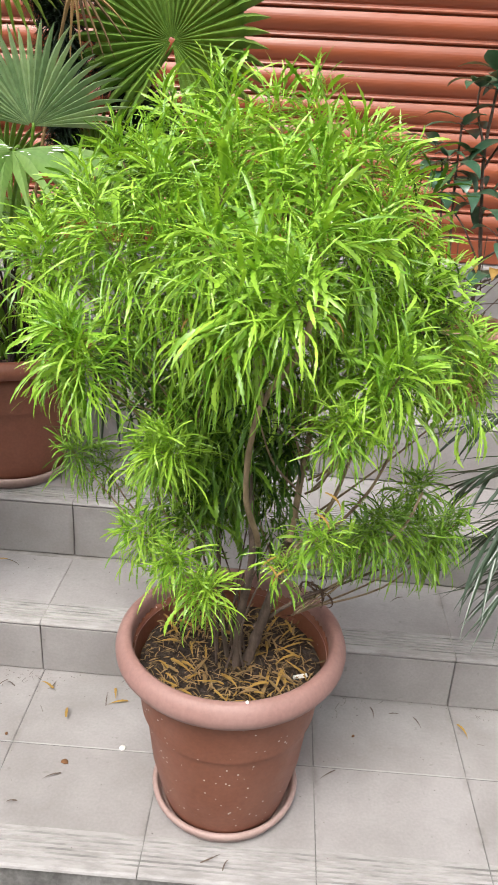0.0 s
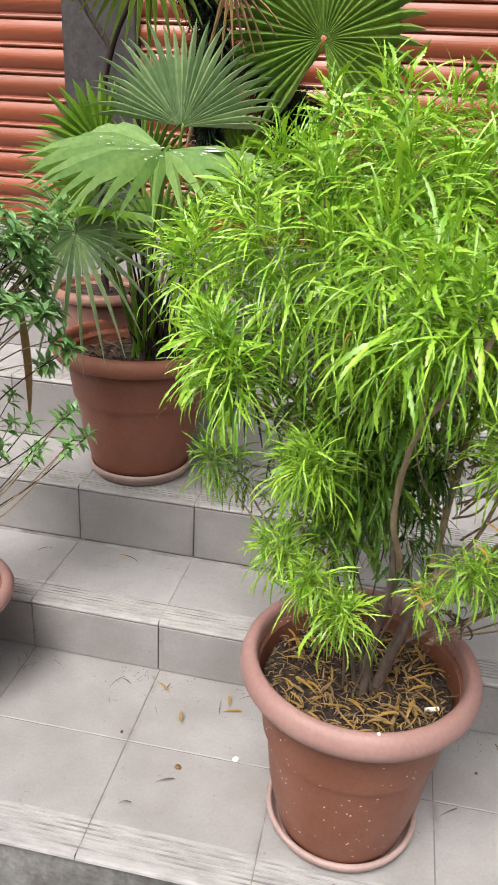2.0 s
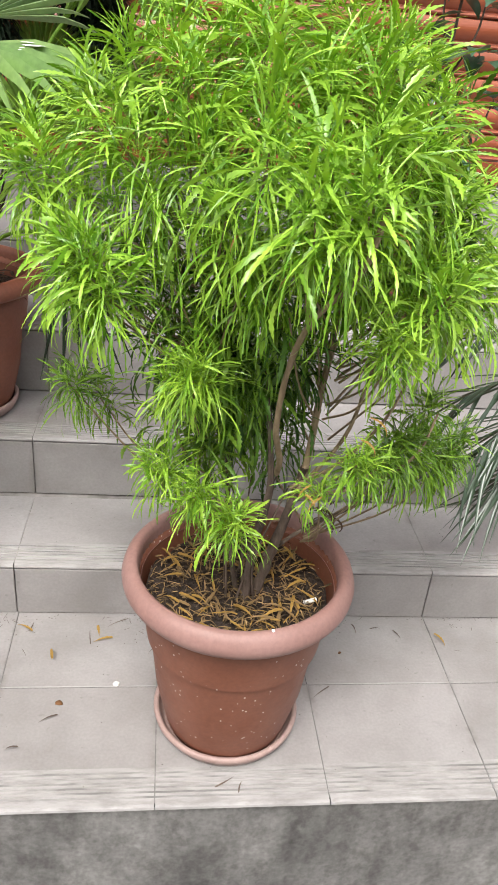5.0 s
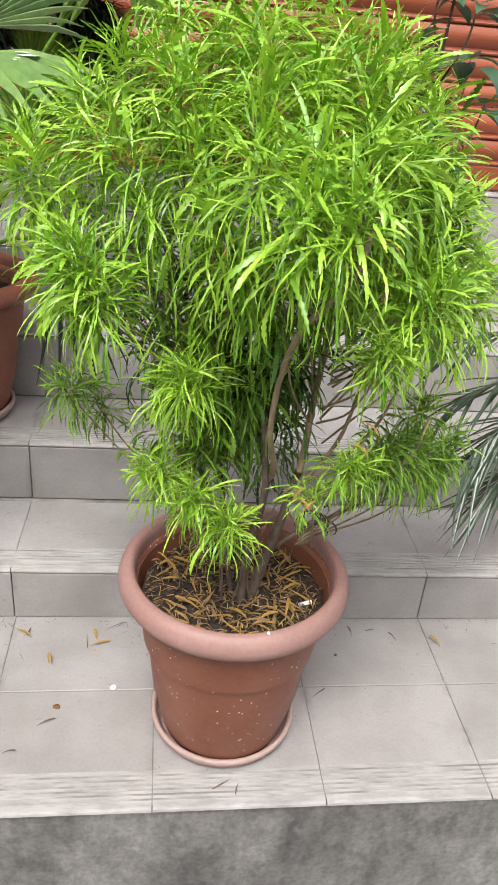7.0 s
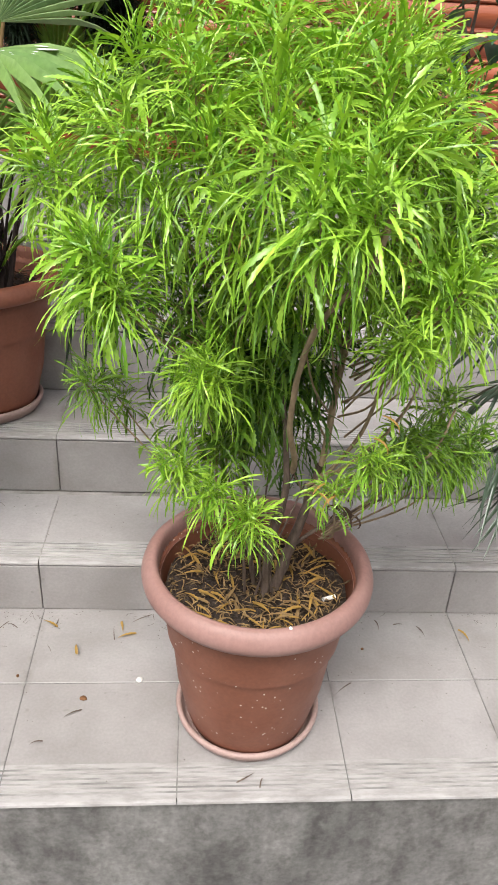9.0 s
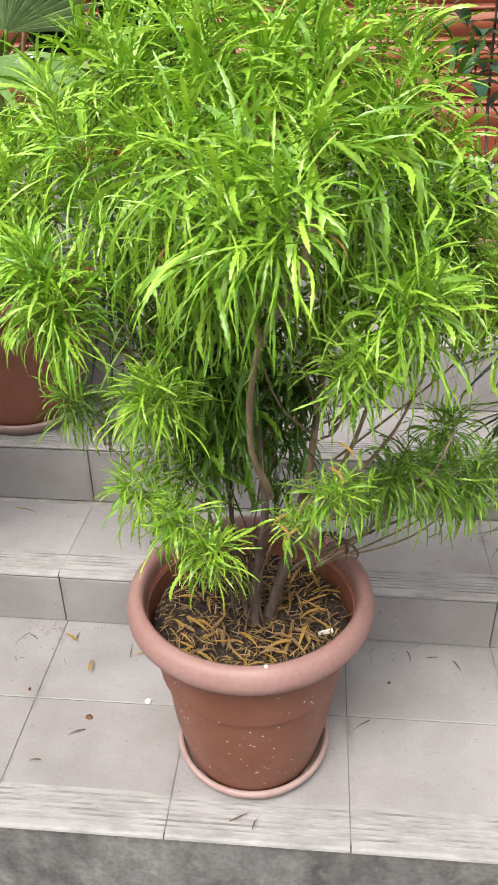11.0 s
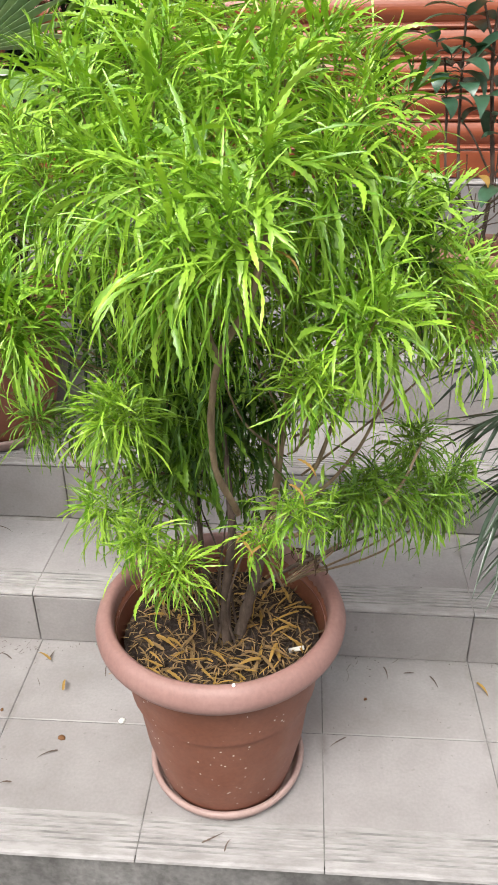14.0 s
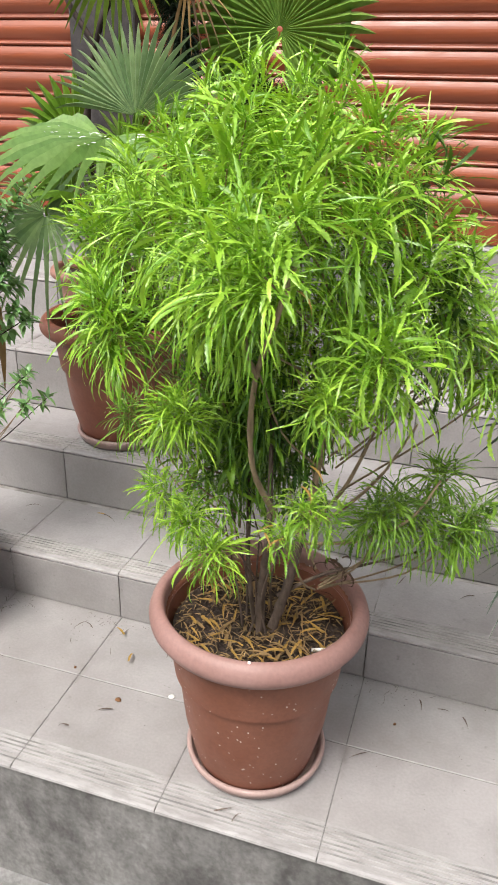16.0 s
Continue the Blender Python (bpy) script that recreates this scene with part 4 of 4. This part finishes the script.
# where leaves spring from a stem: place, how many, their length, and how far they droop
TUFTS = [((0.270, 0.895, 1.215), 7, 0.085, 1.5), ((0.295, 0.90, 1.19), 4, 0.09, 1.7), ((0.235, 0.895, 1.255), 4, 0.075, 1.0), ((0.295, 0.905, 1.315), 5, 0.085, 0.7), ((0.335, 0.90, 1.145), 3, 0.09, 1.9),
         ((0.378, 0.90, 1.10), 3, 0.085, 1.9), ((0.43, 0.89, 1.03), 3, 0.075, 1.6), ((0.43, 0.88, 0.93), 2, 0.10, 2.0), ((0.435, 0.89, 1.27), 4, 0.105, 1.6), ((0.325, 0.90, 1.405), 5, 0.09, 1.0),
         ((0.37, 0.91, 1.43), 5, 0.085, 0.9), ((0.50, 0.89, 1.17), 5, 0.095, 1.4), ((0.43, 0.89, 1.39), 4, 0.09, 1.2), ((0.255, 0.90, 1.15), 3, 0.08, 1.8)]
for i, (p, n, ln, droop) in enumerate(TUFTS):
    rnd = random.Random(i + 70)
    for j in range(n + 1):
        az = -1.57 + 4.4 * ((j + 0.5) / n - 0.5) + rnd.uniform(-0.4, 0.4)
        el = rnd.uniform(-0.1, 0.7)
        way = Vector((math.cos(az) * math.cos(el), math.sin(az) * math.cos(el), math.sin(el)))
        foot = Vector(p) - Vector((0, 0, 0.013 * (j % 3)))
        reach = foot + 0.022 * way
        v, f = tube([foot, foot.lerp(reach, 0.5) + Vector((0, 0, 0.003)), reach], 0.0016, 0.0012, 5)
        lv, lf = blade(reach, way, 1.08 * ln * rnd.uniform(0.7, 1.1), 1.08 * ln * rnd.uniform(0.40, 0.54), droop * rnd.uniform(0.7, 1.2), 0, 12, rnd.uniform(0.1, 0.35), rnd.uniform(-0.5, 0.5), 0.82, rnd)
        leaf = part("leaf", mesh_of("leaf", [q - BR_AT for q in lv], lf, BROAD, True), broad)
        part("leaf_stalk", mesh_of("leaf_stalk", [q - BR_AT for q in v], f, BARK, True), leaf)
for k, (foot, way, ln) in enumerate([((0.44, 0.87, 0.945), (-0.1, -0.4, 0.2), 0.075), ((0.36, 0.88, 0.96), (0.3, -0.5, 0.1), 0.05)]):
    v, f = blade(foot, way, ln, 0.5 * ln, 1.7, 0, 10, 0.2, 0.2, 0.8, random.Random(4 + k))
    part("leaf", mesh_of("leaf", [q - BR_AT for q in v], f, YELLOW, True), broad, "yellowing leaf")

# ---- feathery palm ----
FE_AT = Vector((0.80, 0.385, 0.31))
INWARD = Vector((-0.055, -0.01, 0.0))
feather = rooted("feather_palm", FE_AT, "small palm with dark narrow feathery fronds", "palm")


def frond(points, reach, seed):
    rnd = random.Random(seed)
    line = glide([points[0], *(Vector(p) + INWARD for p in points[1:])], 12)
    v, f = tube(line, 0.005, 0.0015, 5)
    stem = part("frond", mesh_of("frond", [q - FE_AT for q in v], f, FROND, True), feather)
    m = len(line)
    pieces = []
    for i in range(int(m * 0.25), m, 2):
        d = (line[min(i + 1, m - 1)] - line[i - 1]).normalized()
        side = d.cross(Vector((0, 0, 1))).normalized()
        for sgn in (-1, 1):
            way = d * 1.0 + sgn * side * rnd.uniform(0.3, 0.6) + Vector((0, 0, rnd.uniform(-0.75, 0.25)))
            v, f = blade(line[i], way, reach * rnd.uniform(0.75, 1.15), 0.0085, rnd.uniform(-0.05, 0.28), 0, 7, 0.4, rnd.uniform(-0.3, 0.3), 0.75, rnd)
            part("leaflet", mesh_of("leaflet", [q - FE_AT for q in v], f, FROND, True), stem)


frond([FE_AT, (0.70, 0.32, 0.62), (0.54, 0.24, 0.78), (0.40, 0.20, 0.79), (0.29, 0.18, 0.755)], 0.11, 1)
frond([FE_AT, (0.68, 0.30, 0.56), (0.54, 0.22, 0.68), (0.42, 0.18, 0.69), (0.33, 0.16, 0.655)], 0.16, 2)
frond([FE_AT, (0.68, 0.28, 0.52), (0.55, 0.20, 0.61), (0.45, 0.16, 0.60), (0.38, 0.13, 0.55)], 0.22, 3)
frond([FE_AT, (0.72, 0.28, 0.48), (0.60, 0.20, 0.54), (0.50, 0.16, 0.50), (0.43, 0.14, 0.44)], 0.20, 5)
frond([FE_AT, (0.84, 0.2, 0.6), (0.80, 0.05, 0.72), (0.74, -0.1, 0.68)], 0.15, 4)

# ---- leaves and crumbs lying about ----


def lying(name, verts, faces, mat, at, label, category, group):
    ob = new(name, mesh_of(name, verts, faces, mat, True))
    ob.matrix_basis = at
    return tagged(ob, label, category, group)


def flat_leaf(length, width, curl, seed):
    rnd = random.Random(seed)
    v, f = blade((-length / 2, 0, 0.0), (1, 0.0, 0.25), length, width, curl, 0.15, 11, 0.4, rnd.uniform(-0.4, 0.4), 0.6, rnd)
    low = min(q.z for q in v)
    return [q - Vector((0, 0, low)) for q in v], f


rnd = random.Random(21)
for i in range(175):
    a, r = rnd.uniform(0, 6.283), 0.150 * math.sqrt(rnd.uniform(0.05, 1))
    long = rnd.random() < 0.45
    v, f = flat_leaf(rnd.uniform(0.035, 0.062) if long else rnd.uniform(0.02, 0.04), rnd.uniform(0.004, 0.0075) if long else rnd.uniform(0.002, 0.005), rnd.uniform(0.1, 1.3), i)
    yellow = rnd.random() < (0.62 if long else 0.3)
    x, y = r * math.cos(a), r * math.sin(a)
    lying("fallen_leaf", v, f, YELLOW if yellow else DRY, pose(MX + x, MY + y, 0.353 + 0.012 * rnd.random(), rnd.uniform(-15, 15), rnd.uniform(-12, 12), rnd.uniform(0, 360)),
          "fallen yellow leaf lying on the soil" if yellow else "fallen dry brown leaf on the soil", "leaf", "leaves on the soil")
rnd = random.Random(77)
pieces = []
for i in range(1100):
    a, r = rnd.uniform(0, 6.283), 0.165 * math.sqrt(rnd.random())
    p = Vector((MX + r * math.cos(a), MY + r * math.sin(a), 0.349 + 0.013 * rnd.random() + 0.010 * (1 - r / 0.165)))
    t = rnd.uniform(0, 6.283)
    pieces.append(blade(p, (math.cos(t), math.sin(t), rnd.uniform(-0.1, 0.35)), rnd.uniform(0.008, 0.035), rnd.uniform(0.001, 0.004), rnd.uniform(0, 1.2), 0, 5, 0.4, rnd.uniform(-1, 1), 0.6, rnd))
v, f = joined(pieces)
tagged(new("leaf_litter", mesh_of("leaf_litter", v, f, LITTER)), "crumbled brown leaf litter on the soil", "leaf litter", kind="stuff")
rnd = random.Random(91)
pieces = []
for i in range(420):
    a, r = rnd.uniform(0, 6.283), 0.175 * math.sqrt(rnd.random())
    p = Vector((-0.883 + r * math.cos(a), 0.722 + r * math.sin(a), L2 + 0.326 + 0.016 * rnd.random()))
    t = rnd.uniform(0, 6.283)
    pieces.append(blade(p, (math.cos(t), math.sin(t), rnd.uniform(-0.1, 0.4)), rnd.uniform(0.012, 0.05), rnd.uniform(0.004, 0.010), rnd.uniform(0, 1.0), 0, 5, 0.5, rnd.uniform(-1, 1), 0.6, rnd))
v, f = joined(pieces)
tagged(new("bark_chips", mesh_of("bark_chips", v, f, WITHERED)), "dark brown bark chips over the soil of the palm pot", "bark chips", kind="stuff")
for i, (x, y, z, dry) in enumerate([(-0.756, 0.156, 0, 1), (-0.735, 0.175, 0, 1), (-0.648, 0.177, 0, 0), (-0.628, 0.185, 0, 1), (-0.574, 0.093, 0, 0), (-0.463, 0.14, 0, 0), (-0.475, 0.165, 0, 0), (-0.495, 0.15, 0, 1),
                                    (-0.198, -0.250, 0, 1), (-0.175, -0.258, 0, 1), (0.03, -0.031, 0, 1), (0.354, 0.13, 0, 0), (-0.558, -0.086, 0, 1), (0.2, 0.168, 0, 1), (0.147, 0.171, 0, 1), (0.25, 0.15, 0, 1),
                                    (-0.838, 0.47, 0.146, 0), (-0.82, 0.465, 0.146, 1), (-1.068, 0.46, 0.146, 1), (0.214, 0.44, 0.146, 1), (0.05, 0.46, 0.146, 1), (-0.43, 0.19, 0, 1), (-0.62, -0.16, 0, 1)]):
    rnd = random.Random(i + 900)
    v, f = flat_leaf(rnd.uniform(0.03, 0.055), rnd.uniform(0.002, 0.004) if dry else 0.0065, rnd.uniform(0.4, 1.3), i + 300)
    lying("fallen_leaf", v, f, (BARK if dry else YELLOW), pose(x, y, z + 0.001, 0, 0, rnd.uniform(0, 360)), "thin dry brown leaf on the tiles" if dry else "fallen yellow leaf on the tiles", "leaf", "leaves on the steps")


def chip(name, at, r, h, mat, label, seed):
    rnd = random.Random(seed)
    bm = bmesh.new()
    bmesh.ops.create_icosphere(bm, subdivisions=2, radius=1)
    for v in bm.verts:
        k = 1 + 0.3 * noise.noise(v.co * 1.6 + Vector((seed, 0, 0)))
        v.co = Vector((v.co.x * r * k, v.co.y * r * k * 0.8, max(-0.6, v.co.z) * h * k + 0.6 * h))
    me = bpy.data.meshes.new(name)
    bm.to_mesh(me)
    bm.free()
    me.materials.append(mat)
    me.polygons.foreach_set("use_smooth", [True] * len(me.polygons))
    ob = new(name, me)
    ob.matrix_basis = pose(*at, 0, 0, rnd.uniform(0, 360))
    return tagged(ob, label, name.replace("_", " "))


chip("pebble", (-0.424, 0.004, 0), 0.008, 0.004, WHITE, "small white pebble on the grey tiles", 1)
chip("bottle_cap", (-0.54, -0.046, 0), 0.008, 0.003, BROWN, "flat round brown cap on the grey tiles", 2)
chip("crumb", (-0.150, -0.276, 0.418), 0.004, 0.003, WHITE, "tiny white crumb on the pot rim", 3)
chip("crumb", (-0.691, 0.019, 0), 0.004, 0.003, BROWN, "tiny dark crumb on the grey tiles", 4)
chip("crumb", (0.094, 0.094, 0), 0.004, 0.003, BROWN, "tiny dark crumb on the grey tiles", 5)
v, f = tube([Vector((-0.013, 0, 0.004)), Vector((0, 0, 0.004)), Vector((0.013, 0, 0.004))], 0.004, 0.004, 10)
lying("cigarette_end", v, f, WHITE, pose(-0.057, -0.129, 0.352, 0, 0, 20), "white cigarette end lying on the soil", "cigarette end", "")

# fine dirt, crumbs and thread-like bits swept against the lowest riser
rnd = random.Random(31)
pieces = []
for i in range(520):
    x = rnd.uniform(-1.25, 0.75)
    y = 0.226 - abs(rnd.gauss(0, 0.045))
    if noise.noise((4 * x, 9 * y, 2)) < -0.08 or y < 0.02:
        continue
    t = rnd.uniform(0, 6.283)
    thread = rnd.random() < 0.3
    pieces.append(blade((x, y, 0.0015), (math.cos(t), math.sin(t), 0.12), rnd.uniform(0.012, 0.03) if thread else rnd.uniform(0.002, 0.005), rnd.uniform(0.0008, 0.0013) if thread else rnd.uniform(0.001, 0.0025), rnd.uniform(0.1, 0.3), 0, 5, 0.5, 0, 0.7, rnd, thread))
for i in range(170):
    x, y = rnd.uniform(-1.1, 0.75), rnd.choice((rnd.uniform(-0.26, 0.2), rnd.uniform(0.27, 0.50)))
    z = 0.0 if y < 0.22 else 0.146
    t = rnd.uniform(0, 6.283)
    pieces.append(blade((x, y, z + 0.0015), (math.cos(t), math.sin(t), 0.12), rnd.uniform(0.002, 0.004), rnd.uniform(0.001, 0.002), 0.2, 0, 4, 0.5, 0, 0.7, rnd))
v, f = joined(pieces)
tagged(new("floor_dirt", mesh_of("floor_dirt", v, f, FINE_DIRT)), "fine dark dirt and threads swept against the riser", "dirt", kind="stuff")

# ---- tiles, piece by piece ----
for i, (y0, z, y1) in enumerate(LEVELS):
    depth = (0.287 if i == 0 else y1 - y0) - GAP
    nose = stair_tile(depth)
    for k in range(K0, K1):
        part("tile", nose, stairs, "", (ASKEW if i else Matrix()) @ pose(k * W, y0, z))
    if i == 0:
        flat = extruded("tile", plain_outline(y1 + 0.018), GAP / 2, W - GAP / 2, TILE)
        flat.flip_normals()
        for k in range(K0, K1):
            part("tile", flat, stairs, "", pose(k * W, 0, 0))
    z1 = LEVELS[i + 1][1] if i < 4 else BACK_Z
    front = LEVELS[i + 1][0] if i < 4 else 1.372
    rise = slab("riser_tile", GAP / 2, W - GAP / 2, -0.008, 0.004, 0.002, z1 - z - 0.0125, TILE, 0.0012)
    for k in range(K0, K1):
        part("riser_tile", rise, stairs, "", ASKEW @ pose(k * W, front + 0.001, z))
sill = stair_tile(0.3)
for k in range(K0, K1):
    part("tile", sill, stairs, "", ASKEW @ pose(k * W, 1.372, BACK_Z))
